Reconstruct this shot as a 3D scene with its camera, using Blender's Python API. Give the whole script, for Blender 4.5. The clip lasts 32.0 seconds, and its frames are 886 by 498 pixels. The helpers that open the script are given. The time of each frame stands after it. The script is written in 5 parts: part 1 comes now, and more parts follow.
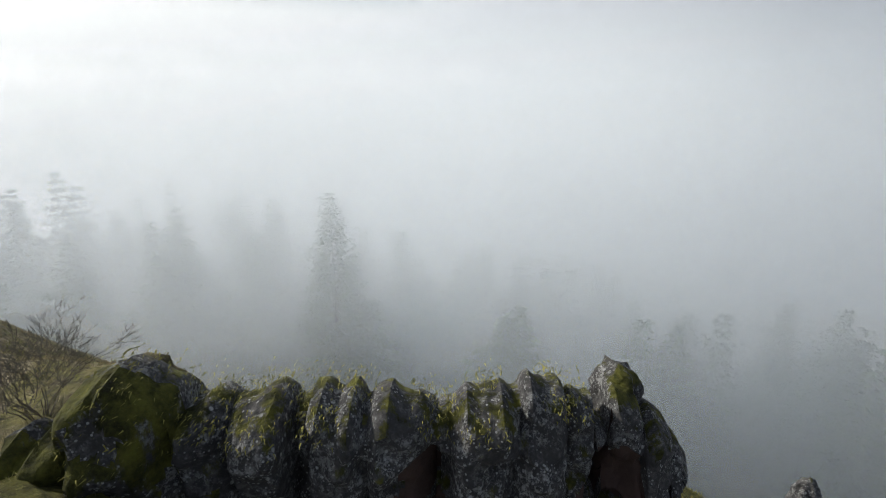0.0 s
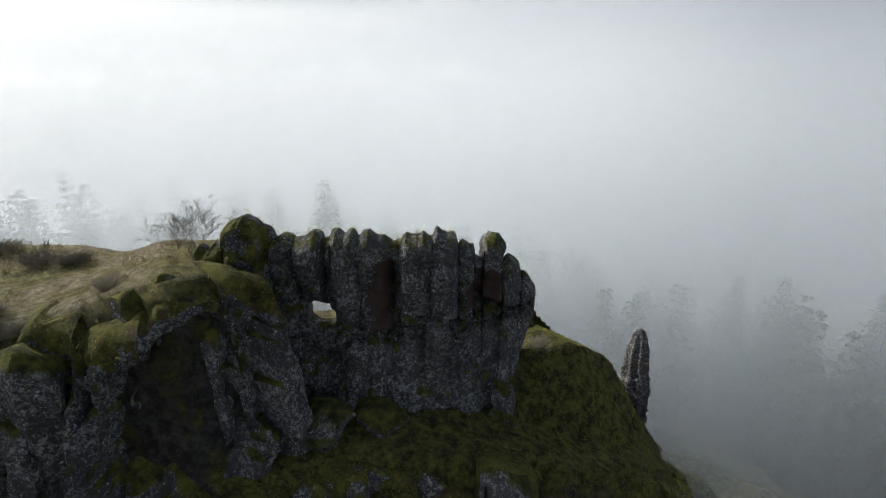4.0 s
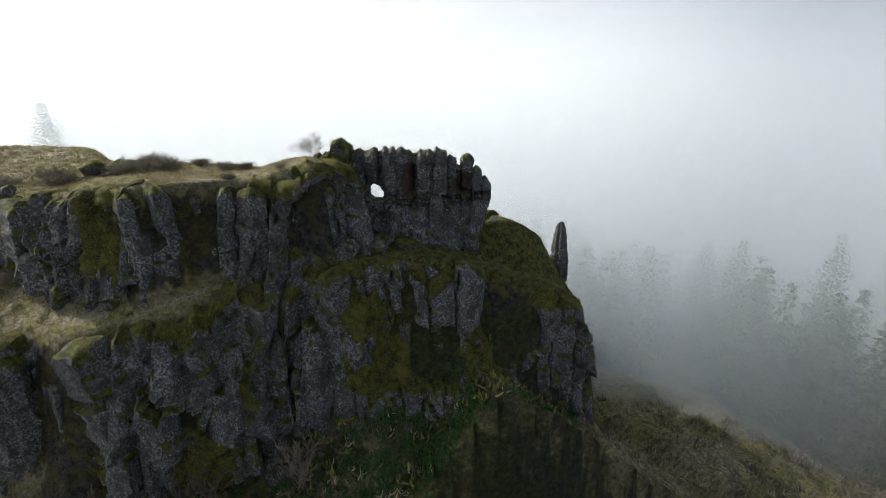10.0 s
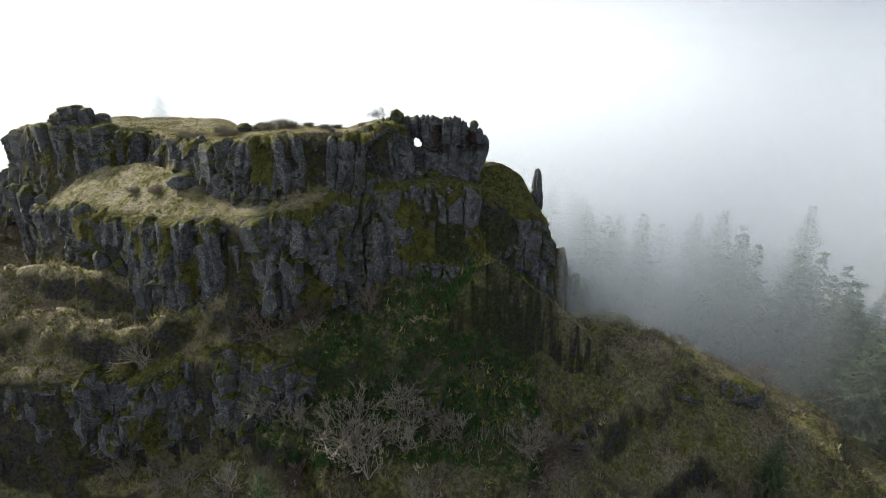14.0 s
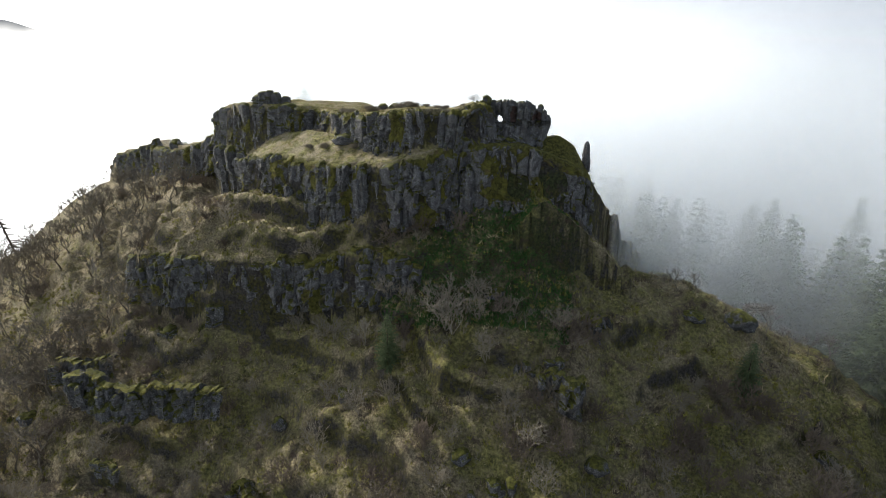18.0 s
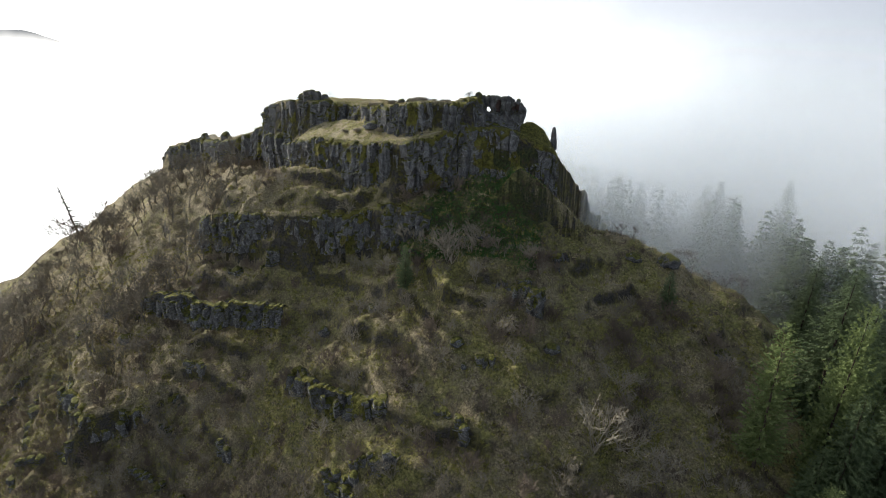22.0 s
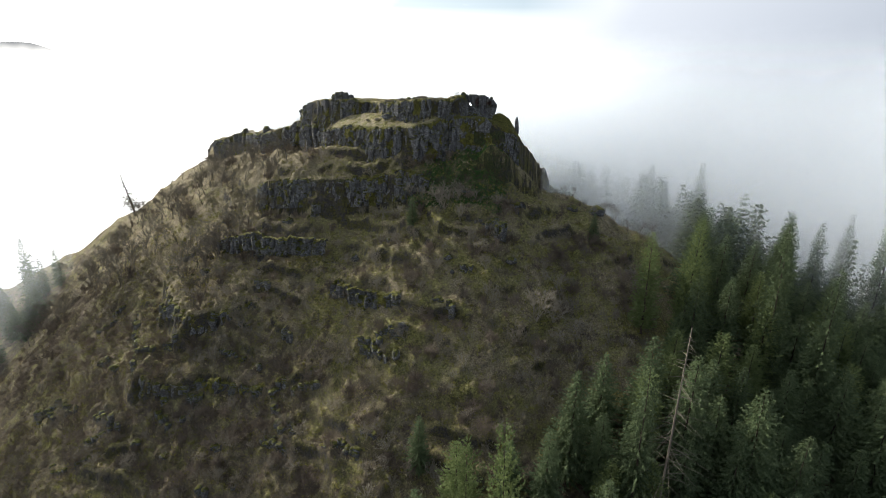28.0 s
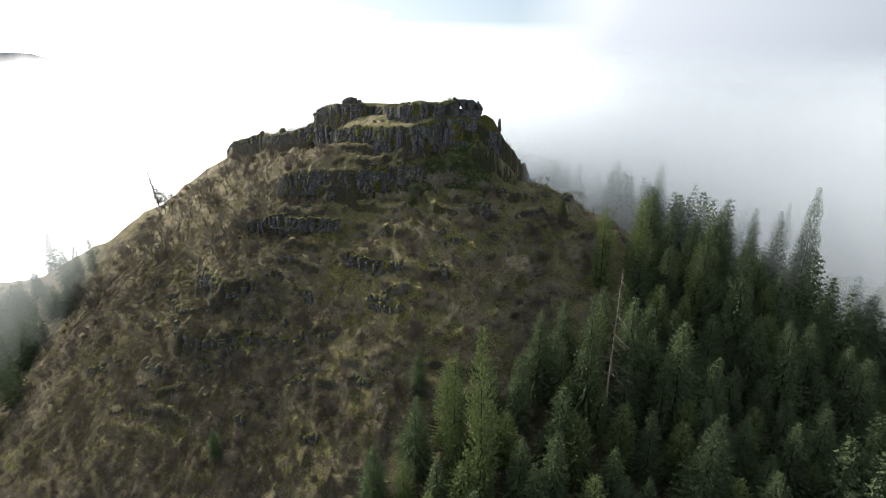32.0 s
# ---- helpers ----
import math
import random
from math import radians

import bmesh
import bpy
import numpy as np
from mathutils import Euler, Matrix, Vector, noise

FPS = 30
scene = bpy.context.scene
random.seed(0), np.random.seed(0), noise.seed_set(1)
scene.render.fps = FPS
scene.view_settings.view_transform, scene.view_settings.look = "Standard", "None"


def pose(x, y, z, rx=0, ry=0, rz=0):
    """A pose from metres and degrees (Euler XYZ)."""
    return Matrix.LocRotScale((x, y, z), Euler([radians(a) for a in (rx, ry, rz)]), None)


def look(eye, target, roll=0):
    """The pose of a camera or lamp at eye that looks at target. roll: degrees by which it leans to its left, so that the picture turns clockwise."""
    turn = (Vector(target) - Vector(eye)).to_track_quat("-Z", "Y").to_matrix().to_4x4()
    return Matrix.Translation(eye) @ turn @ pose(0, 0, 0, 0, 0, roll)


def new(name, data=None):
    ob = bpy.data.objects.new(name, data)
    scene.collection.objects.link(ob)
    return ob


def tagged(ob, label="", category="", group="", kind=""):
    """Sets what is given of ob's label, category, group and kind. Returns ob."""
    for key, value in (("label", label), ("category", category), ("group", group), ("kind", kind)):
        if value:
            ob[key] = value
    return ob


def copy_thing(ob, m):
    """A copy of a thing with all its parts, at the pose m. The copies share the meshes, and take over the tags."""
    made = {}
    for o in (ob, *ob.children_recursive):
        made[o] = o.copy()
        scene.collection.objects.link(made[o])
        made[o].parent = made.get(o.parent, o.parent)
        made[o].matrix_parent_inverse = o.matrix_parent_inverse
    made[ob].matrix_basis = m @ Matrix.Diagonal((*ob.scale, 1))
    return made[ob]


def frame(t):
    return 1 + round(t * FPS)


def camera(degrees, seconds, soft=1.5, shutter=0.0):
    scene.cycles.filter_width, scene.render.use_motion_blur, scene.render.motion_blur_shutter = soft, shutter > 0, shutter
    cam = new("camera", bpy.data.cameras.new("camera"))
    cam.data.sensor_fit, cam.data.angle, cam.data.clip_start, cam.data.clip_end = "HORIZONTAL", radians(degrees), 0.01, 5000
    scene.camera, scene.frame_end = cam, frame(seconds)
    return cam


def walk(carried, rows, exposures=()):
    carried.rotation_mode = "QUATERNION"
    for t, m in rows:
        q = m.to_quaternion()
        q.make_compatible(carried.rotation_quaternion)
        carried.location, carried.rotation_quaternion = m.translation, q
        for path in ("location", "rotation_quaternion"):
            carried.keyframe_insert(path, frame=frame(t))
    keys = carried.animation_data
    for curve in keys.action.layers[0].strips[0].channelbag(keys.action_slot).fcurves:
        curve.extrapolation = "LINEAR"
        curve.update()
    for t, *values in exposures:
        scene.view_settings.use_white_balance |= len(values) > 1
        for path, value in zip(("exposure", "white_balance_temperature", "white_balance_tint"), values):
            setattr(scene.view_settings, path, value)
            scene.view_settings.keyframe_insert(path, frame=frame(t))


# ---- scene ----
cam = camera(81.9, 32.0, soft=0.8)
PATH = [
    (0, (-1.89, 12.933, 59.809), (-1.921, 14.827, 59.169), 0.9),
    (0.5, (-1.851, 12.637, 59.841), (-1.877, 14.53, 59.195), 0.9),
    (1, (-1.747, 12.008, 59.86), (-1.772, 13.902, 59.218), 0.8),
    (1.5, (-1.585, 11.129, 59.926), (-1.608, 13.024, 59.288), 0.2),
    (2, (-1.436, 10.183, 59.885), (-1.452, 12.08, 59.252), 0.1),
    (2.5, (-1.262, 9.114, 59.955), (-1.272, 11.007, 59.31), 0.5),
    (3, (-1.041, 7.831, 59.899), (-1.048, 9.727, 59.263), 0.1),
    (3.5, (-0.783, 6.433, 59.921), (-0.788, 8.328, 59.282), -0.0),
    (4, (-0.531, 4.879, 59.941), (-0.533, 6.773, 59.297), 0.0),
    (4.5, (-0.331, 3.272, 59.948), (-0.328, 5.164, 59.299), 0.1),
    (6.5, (-0.062, 0.583, 59.952), (-0.058, 2.471, 59.292), 0.2),
    (7, (0.001, -0.158, 59.872), (-0.002, 1.731, 59.216), 0.1),
    (8, (0.025, -2.539, 59.874), (0.012, -0.65, 59.216), 0.0),
    (9, (0.181, -5.922, 59.805), (0.148, -4.033, 59.15), -0.2),
    (10, (0.545, -10.117, 59.863), (0.488, -8.232, 59.199), -0.1),
    (11, (1.128, -14.695, 59.99), (1.044, -12.811, 59.323), -0.1),
    (12, (1.762, -19.535, 60.315), (1.656, -17.656, 59.64), -0.1),
    (13, (2.57, -24.55, 60.406), (2.444, -22.675, 59.72), -0.0),
    (13.5, (2.912, -27.094, 60.492), (2.76, -25.224, 59.8), -0.0),
    (14, (3.269, -29.524, 60.589), (3.076, -27.659, 59.892), -0.0),
    (14.5, (3.644, -32.076, 60.655), (3.399, -30.219, 59.956), 0.1),
    (15, (4.315, -34.537, 60.557), (3.964, -32.695, 59.86), 0.1),
    (15.5, (4.639, -37.288, 60.562), (4.181, -35.47, 59.864), 0.2),
    (17.5, (7.396, -49.388, 60.743), (6.884, -47.586, 60.043), 0.3),
    (18, (8.124, -52.484, 60.731), (7.611, -50.681, 60.035), 0.4),
    (19, (9.853, -58.148, 60.706), (9.329, -56.346, 60.014), 0.3),
    (20, (11.618, -64.245, 60.556), (11.087, -62.441, 59.874), 0.4),
    (21, (13.657, -70.689, 60.226), (13.123, -68.883, 59.555), 0.5),
    (22, (15.787, -77.527, 59.96), (15.252, -75.717, 59.298), 0.6),
    (23, (17.611, -84.467, 59.432), (17.08, -82.652, 58.782), 0.8),
    (24, (19.657, -91.286, 59.389), (19.128, -89.469, 58.741), 0.8),
    (25, (21.538, -98.216, 58.872), (21.011, -96.394, 58.237), 0.9),
    (25.5, (22.548, -101.612, 58.719), (22.023, -99.787, 58.09), 0.9),
    (27.5, (26.631, -115.021, 58.21), (26.114, -113.191, 57.592), 1.0),
    (28, (27.732, -118.297, 58.13), (27.214, -116.466, 57.515), 0.9),
    (29, (29.567, -124.661, 57.94), (29.053, -122.826, 57.333), 1.0),
    (30, (31.668, -131.006, 57.515), (31.153, -129.167, 56.921), 0.9),
    (31, (33.427, -137.685, 56.876), (32.918, -135.84, 56.296), 1.1),
    (31.5, (34.314, -141.142, 56.654), (33.81, -139.295, 56.078), 1.1),
    (32, (35.341, -144.606, 56.406), (34.839, -142.757, 55.833), 1.1),
]
walk(cam, [(t, look(eye, target, roll)) for t, eye, target, roll in PATH], [(0, -0.52), (4, -0.48), (6.5, -0.35), (9, -0.2), (12, 0.0), (15, 0.15), (32, 0.15)])

# ---------------------------------------------------------------- world, sun
SUN_AZ, SUN_EL = 62.0, 32.0          # degrees left of +y, and above the horizon
sun_dir = Vector((-math.sin(radians(SUN_AZ)) * math.cos(radians(SUN_EL)), math.cos(radians(SUN_AZ)) * math.cos(radians(SUN_EL)), math.sin(radians(SUN_EL))))
world = bpy.data.worlds.new("foggy_sky")
scene.world = world
world.use_nodes = True
wn, wl = world.node_tree.nodes, world.node_tree.links
wn.clear()
w_out, w_bg = wn.new("ShaderNodeOutputWorld"), wn.new("ShaderNodeBackground")
w_sky = wn.new("ShaderNodeTexSky")
w_sky.sky_type, w_sky.sun_disc = "NISHITA", False
w_sky.sun_elevation, w_sky.sun_rotation = radians(SUN_EL), radians(-SUN_AZ)
w_co = wn.new("ShaderNodeTexCoord")
w_gain = wn.new("ShaderNodeVectorMath"); w_gain.operation = "SCALE"; w_gain.inputs["Scale"].default_value = 0.11
w_dot = wn.new("ShaderNodeVectorMath"); w_dot.operation = "DOT_PRODUCT"; w_dot.inputs[1].default_value = sun_dir
w_fog = wn.new("ShaderNodeValToRGB")                      # cloud: brightest round the sun
w_fog.color_ramp.elements[0].position, w_fog.color_ramp.elements[0].color = 0.0, (0.44, 0.49, 0.57, 1)
w_fog.color_ramp.elements[1].position, w_fog.color_ramp.elements[1].color = 1.0, (3.6, 3.5, 3.3, 1)
e = w_fog.color_ramp.elements.new(0.42); e.color = (0.76, 0.81, 0.89, 1)
e = w_fog.color_ramp.elements.new(0.78); e.color = (1.7, 1.7, 1.68, 1)
w_map = wn.new("ShaderNodeMapping"); w_map.inputs["Scale"].default_value = (1.6, 1.6, 7.0)
w_noise = wn.new("ShaderNodeTexNoise"); w_noise.inputs["Scale"].default_value = 1.6; w_noise.inputs["Detail"].default_value = 5
w_sep = wn.new("ShaderNodeSeparateXYZ")
w_hi = wn.new("ShaderNodeMapRange"); w_hi.inputs["From Min"].default_value, w_hi.inputs["From Max"].default_value = 0.10, 0.13
w_gap = wn.new("ShaderNodeMapRange"); w_gap.inputs["From Min"].default_value, w_gap.inputs["From Max"].default_value = 0.33, 0.46
w_mul = wn.new("ShaderNodeMath"); w_mul.operation = "MULTIPLY"
w_half = wn.new("ShaderNodeMath"); w_half.operation = "MULTIPLY"; w_half.inputs[1].default_value = 0.8
w_side = wn.new("ShaderNodeVectorMath"); w_side.operation = "DOT_PRODUCT"; w_side.inputs[1].default_value = (-0.289, 0.946, 0.148)
w_near = wn.new("ShaderNodeMapRange"); w_near.inputs["From Min"].default_value, w_near.inputs["From Max"].default_value = 0.955, 0.988
w_over = wn.new("ShaderNodeMapRange"); w_over.inputs["From Min"].default_value, w_over.inputs["From Max"].default_value = 0.35, 0.6
w_where = wn.new("ShaderNodeMath"); w_where.operation = "MAXIMUM"
w_mul2 = wn.new("ShaderNodeMath"); w_mul2.operation = "MULTIPLY"
w_mix = wn.new("ShaderNodeMix"); w_mix.data_type = "RGBA"
wl.new(w_sky.outputs[0], w_gain.inputs[0])
wl.new(w_co.outputs["Generated"], w_dot.inputs[0])
wl.new(w_dot.outputs["Value"], w_fog.inputs[0])
wl.new(w_co.outputs["Generated"], w_map.inputs[0])
wl.new(w_map.outputs[0], w_noise.inputs["Vector"])
wl.new(w_co.outputs["Generated"], w_sep.inputs[0])
wl.new(w_sep.outputs["Z"], w_hi.inputs["Value"])
wl.new(w_noise.outputs["Fac"], w_gap.inputs["Value"])
wl.new(w_hi.outputs[0], w_mul.inputs[0]); wl.new(w_gap.outputs[0], w_mul.inputs[1])
wl.new(w_co.outputs["Generated"], w_side.inputs[0]); wl.new(w_side.outputs["Value"], w_near.inputs["Value"]); wl.new(w_sep.outputs["Z"], w_over.inputs["Value"])
wl.new(w_near.outputs[0], w_where.inputs[0]); wl.new(w_over.outputs[0], w_where.inputs[1])
wl.new(w_mul.outputs[0], w_mul2.inputs[0]); wl.new(w_where.outputs[0], w_mul2.inputs[1])
wl.new(w_mul2.outputs[0], w_half.inputs[0])
wl.new(w_half.outputs[0], w_mix.inputs["Factor"])
wl.new(w_fog.outputs[0], w_mix.inputs["A"]); wl.new(w_gain.outputs[0], w_mix.inputs["B"])
wl.new(w_mix.outputs["Result"], w_bg.inputs["Color"])
w_bg.inputs["Strength"].default_value = 1.0
wl.new(w_bg.outputs[0], w_out.inputs[0])

sun_data = bpy.data.lights.new("sun", "SUN")
sun_data.energy, sun_data.angle, sun_data.color = 5.0, radians(2.5), (1.0, 0.94, 0.84)
sun_ob = new("sun", sun_data)
sun_ob.matrix_world = look(sun_dir * 300, (0, 0, 0))
scene.cycles.transparent_max_bounces = 32


# ---------------------------------------------------------------- materials
class Mat:
    """A node material with short ways to add nodes."""

    def __init__(self, name):
        self.m = bpy.data.materials.new(name)
        self.m.use_nodes = True
        self.n, self.l = self.m.node_tree.nodes, self.m.node_tree.links
        self.b = self.n["Principled BSDF"]
        self.b.inputs["Roughness"].default_value = 0.9
        self.b.inputs["Specular IOR Level"].default_value = 0.25
        self.pos = self.n.new("ShaderNodeNewGeometry").outputs["Position"]

    def put(self, value, socket):
        if hasattr(value, "is_output"):
            self.l.new(value, socket)
        else:
            socket.default_value = value

    def noise(self, scale, detail=4.0, rough=0.6, stretch=None):
        v = self.pos
        if stretch:
            g = self.n.new("ShaderNodeMapping")
            g.inputs["Scale"].default_value = stretch
            self.l.new(v, g.inputs[0])
            v = g.outputs[0]
        t = self.n.new("ShaderNodeTexNoise")
        t.inputs["Scale"].default_value, t.inputs["Detail"].default_value, t.inputs["Roughness"].default_value = scale, detail, rough
        self.l.new(v, t.inputs["Vector"])
        return t.outputs["Fac"]

    def cells(self, scale, feature="F1"):
        t = self.n.new("ShaderNodeTexVoronoi")
        t.feature = feature
        t.inputs["Scale"].default_value = scale
        self.l.new(self.pos, t.inputs["Vector"])
        return t.outputs["Distance"]

    def step(self, value, lo, hi, a=0.0, b=1.0):
        t = self.n.new("ShaderNodeMapRange")
        t.interpolation_type = "SMOOTHSTEP"
        for key, v in (("From Min", lo), ("From Max", hi), ("To Min", a), ("To Max", b)):
            t.inputs[key].default_value = v
        self.put(value, t.inputs["Value"])
        return t.outputs[0]

    def math(self, op, a, b):
        t = self.n.new("ShaderNodeMath")
        t.operation = op
        self.put(a, t.inputs[0]), self.put(b, t.inputs[1])
        return t.outputs[0]

    def mix(self, f, a, b):
        t = self.n.new("ShaderNodeMix")
        t.data_type = "RGBA"
        self.put(f, t.inputs["Factor"])
        for v, s in ((a, "A"), (b, "B")):
            self.put((*v, 1) if isinstance(v, tuple) else v, t.inputs[s])
        return t.outputs["Result"]

    def up(self):
        s = self.n.new("ShaderNodeSeparateXYZ")
        self.l.new(self.n.new("ShaderNodeNewGeometry").outputs["Normal"], s.inputs[0])
        return s.outputs["Z"]

    def axis(self, k):
        s = self.n.new("ShaderNodeSeparateXYZ")
        self.l.new(self.pos, s.inputs[0])
        return s.outputs[k]

    def rand(self):
        return self.n.new("ShaderNodeObjectInfo").outputs["Random"]

    def island(self):
        return self.n.new("ShaderNodeNewGeometry").outputs["Random Per Island"]

    def done(self, colour, bump=None, strength=0.5, dist=0.05):
        self.put((*colour, 1) if isinstance(colour, tuple) else colour, self.b.inputs["Base Color"])
        if bump is not None:
            t = self.n.new("ShaderNodeBump")
            t.inputs["Strength"].default_value, t.inputs["Distance"].default_value = strength, dist
            self.l.new(bump, t.inputs["Height"])
            self.l.new(t.outputs[0], self.b.inputs["Normal"])
        return self.m


def basalt(name="lichened_basalt", moss=0.60, red=0.66, top=0.30, grain=0.8):
    k = Mat(name)
    base = k.mix(k.noise(0.9, 5), (0.030, 0.030, 0.032), (0.092, 0.090, 0.090))
    base = k.mix(k.step(k.noise(7.0, 4), 0.45, 0.75), base, (0.13, 0.128, 0.125))
    base = k.mix(k.step(k.noise(0.45, 4), red, red + 0.10), base, (0.105, 0.060, 0.045))
    lichen = k.math("MULTIPLY", k.step(k.noise(8.0, 8, 0.85), 0.50, 0.55), k.math("MULTIPLY", k.step(k.noise(1.3, 5, 0.7), 0.40, 0.56), k.step(k.noise(0.22, 3), 0.30, 0.55, 0.35, 1.0)))
    base = k.mix(lichen, base, (0.31, 0.315, 0.31))
    fleck = k.math("MULTIPLY", k.step(k.cells(15.0), 0.30, 0.20), k.step(k.noise(1.7, 4), 0.44, 0.56))
    base = k.mix(fleck, base, (0.36, 0.37, 0.37))
    spots = k.math("MULTIPLY", k.step(k.cells(7.0), 0.27, 0.19), k.step(k.noise(2.1, 4), 0.50, 0.6))
    base = k.mix(spots, base, (0.42, 0.43, 0.43))
    m = k.math("ADD", k.math("MULTIPLY", k.up(), top), k.math("MULTIPLY", k.noise(grain, 6, 0.7, (1.0, 1.0, 0.45)), 1.0))
    green = k.mix(k.step(k.noise(2.6, 6, 0.7), 0.3, 0.75), (0.020, 0.022, 0.008), (0.150, 0.150, 0.026))
    base = k.mix(k.step(m, moss, moss + 0.10), base, green)
    relief = k.math("ADD", k.math("MULTIPLY", k.noise(2.2, 6, 0.65), 1.0), k.math("MULTIPLY", k.noise(11, 5, 0.7), 0.35))
    return k.done(base, relief, 1.0, 0.25)


def hillside():
    k = Mat("hillside_ground")
    dry = k.mix(k.step(k.noise(3.1, 6, 0.75), 0.30, 0.72), (0.066, 0.055, 0.034), (0.445, 0.372, 0.236))
    moss = k.mix(k.step(k.noise(2.3, 6, 0.75), 0.30, 0.75), (0.044, 0.048, 0.017), (0.380, 0.350, 0.118))
    soil = k.mix(k.step(k.noise(4.3, 6, 0.75), 0.30, 0.75), (0.034, 0.028, 0.020), (0.185, 0.140, 0.102))
    c = k.mix(k.step(k.noise(0.10, 6, 0.72), 0.40, 0.62), moss, dry)
    c = k.mix(k.step(k.noise(0.30, 7, 0.78), 0.51, 0.64), c, soil)
    c = k.mix(k.step(k.noise(1.05, 5, 0.7), 0.58, 0.70), c, moss)
    grassy = k.mix(k.step(k.noise(0.7, 6, 0.75), 0.46, 0.58), dry, moss)
    c = k.mix(k.math("MULTIPLY", k.step(k.axis("Z"), 22.0, 30.0), k.step(k.axis("X"), -8.0, -20.0, 0.0, 0.8)), c, grassy)
    # extra dry-grass colour in the west, also painting the sunlit crest paler
    c = k.mix(k.math("MULTIPLY", k.math("MULTIPLY", k.step(k.axis("X"), -34.0, -56.0, 0.0, 0.9), k.step(k.axis("Z"), -10.0, 4.0)), k.step(k.noise(0.35, 5, 0.7), 0.36, 0.55)), c, dry)
    c = k.mix(k.math("MULTIPLY", k.step(k.axis("Z"), 2.0, -14.0, 0.0, 0.8), k.step(k.noise(0.22, 6, 0.75), 0.40, 0.56)), c, soil)
    rocky = k.mix(k.step(k.noise(3.0, 6, 0.75), 0.35, 0.75), (0.026, 0.023, 0.020), (0.120, 0.110, 0.100))
    gully = k.mix(k.step(k.noise(2.2, 6, 0.75), 0.32, 0.72), (0.018, 0.018, 0.008), (0.115, 0.105, 0.034))
    rocky = k.mix(k.step(k.noise(0.55, 5, 0.7), 0.44, 0.56), rocky, gully)
    c = k.mix(k.step(k.math("ADD", k.up(), k.math("MULTIPLY", k.noise(0.9, 4), 0.25)), 0.64, 0.46), c, rocky)
    high = k.math("MULTIPLY", k.step(k.axis("Z"), 44.0, 46.5), k.step(k.axis("X"), -6.0, -9.5))   # short dry turf on the benches
    turf = k.mix(k.step(k.noise(0.5, 6, 0.7), 0.43, 0.56), k.mix(k.step(k.noise(5.0, 6, 0.75), 0.3, 0.7), (0.110, 0.092, 0.050), (0.520, 0.450, 0.300)), moss)
    c = k.mix(k.math("MULTIPLY", high, k.step(k.up(), 0.62, 0.8)), c, turf)
    foot = k.math("MULTIPLY", k.step(k.axis("X"), -8.0, -6.0), k.step(k.axis("Y"), 20.4, 19.6))
    lush = k.math("MULTIPLY", k.step(k.axis("Z"), 43.5, 46.0), k.math("MAXIMUM", k.step(k.axis("X"), 0.5, 2.5), foot))
    bright = k.mix(k.step(k.noise(3.0, 6, 0.75), 0.34, 0.70), (0.026, 0.029, 0.010), (0.200, 0.190, 0.045))
    c = k.mix(k.math("MULTIPLY", lush, k.step(k.math("ADD", k.up(), k.math("MULTIPLY", k.noise(0.9, 4), 0.5)), 0.55, 0.75)), c, bright)
    fern = k.mix(k.step(k.noise(2.8, 6, 0.75), 0.34, 0.72), (0.018, 0.024, 0.010), (0.085, 0.105, 0.034))
    fern = k.mix(k.step(k.noise(0.6, 5, 0.7), 0.52, 0.64), fern, (0.075, 0.055, 0.038))
    apron = k.math("MULTIPLY", k.math("MULTIPLY", k.step(k.axis("Z"), 27.0, 32.0), k.step(k.axis("Z"), 47.5, 45.5)), k.math("MULTIPLY", k.step(k.axis("X"), -17.0, -12.0), k.step(k.axis("X"), 11.0, 6.0)))
    c = k.mix(k.math("MULTIPLY", apron, k.step(k.noise(0.40, 6, 0.75), 0.36, 0.58, 0.0, 0.9)), c, fern)
    relief = k.math("ADD", k.noise(1.6, 7, 0.75), k.math("MULTIPLY", k.noise(9, 5, 0.8), 0.45))
    return k.done(c, relief, 1.0, 0.40)


def leafy(name, dark, light, scale=0.8, back=0.0):
    k = Mat(name)
    c = k.mix(k.noise(scale, 4), dark, light)
    c = k.mix(k.math("MULTIPLY", k.rand(), 0.55), c, tuple(v * 0.55 for v in dark))
    c = k.mix(k.math("MULTIPLY", k.island(), 0.5), c, tuple(min(1, v * 1.25) for v in light))
    if back:
        thin, both = k.n.new("ShaderNodeBsdfTranslucent"), k.n.new("ShaderNodeMixShader")
        both.inputs[0].default_value = back
        k.l.new(c, thin.inputs[0]), k.l.new(k.b.outputs[0], both.inputs[1]), k.l.new(thin.outputs[0], both.inputs[2])
        k.l.new(both.outputs[0], k.n["Material Output"].inputs[0])
    return k.done(c)


def twiggy(name, dark, light):
    k = Mat(name)
    c = k.mix(k.noise(3.0, 4), dark, light)
    c = k.mix(k.math("MULTIPLY", k.rand(), 0.6), c, tuple(v * 0.6 for v in dark))
    return k.done(c)


def moss_mat():
    k = Mat("thick_moss")
    c = k.mix(k.step(k.noise(1.4, 6, 0.75), 0.30, 0.72), (0.026, 0.026, 0.010), (0.175, 0.168, 0.030))
    c = k.mix(k.step(k.noise(0.8, 5, 0.7), 0.54, 0.66), c, (0.105, 0.078, 0.042))
    c = k.mix(k.step(k.noise(9.0, 5, 0.8), 0.50, 0.70), c, (0.235, 0.225, 0.060))
    return k.done(c, k.math("ADD", k.noise(5.0, 6, 0.75), k.math("MULTIPLY", k.noise(22, 4, 0.8), 0.4)), 1.0, 0.22)


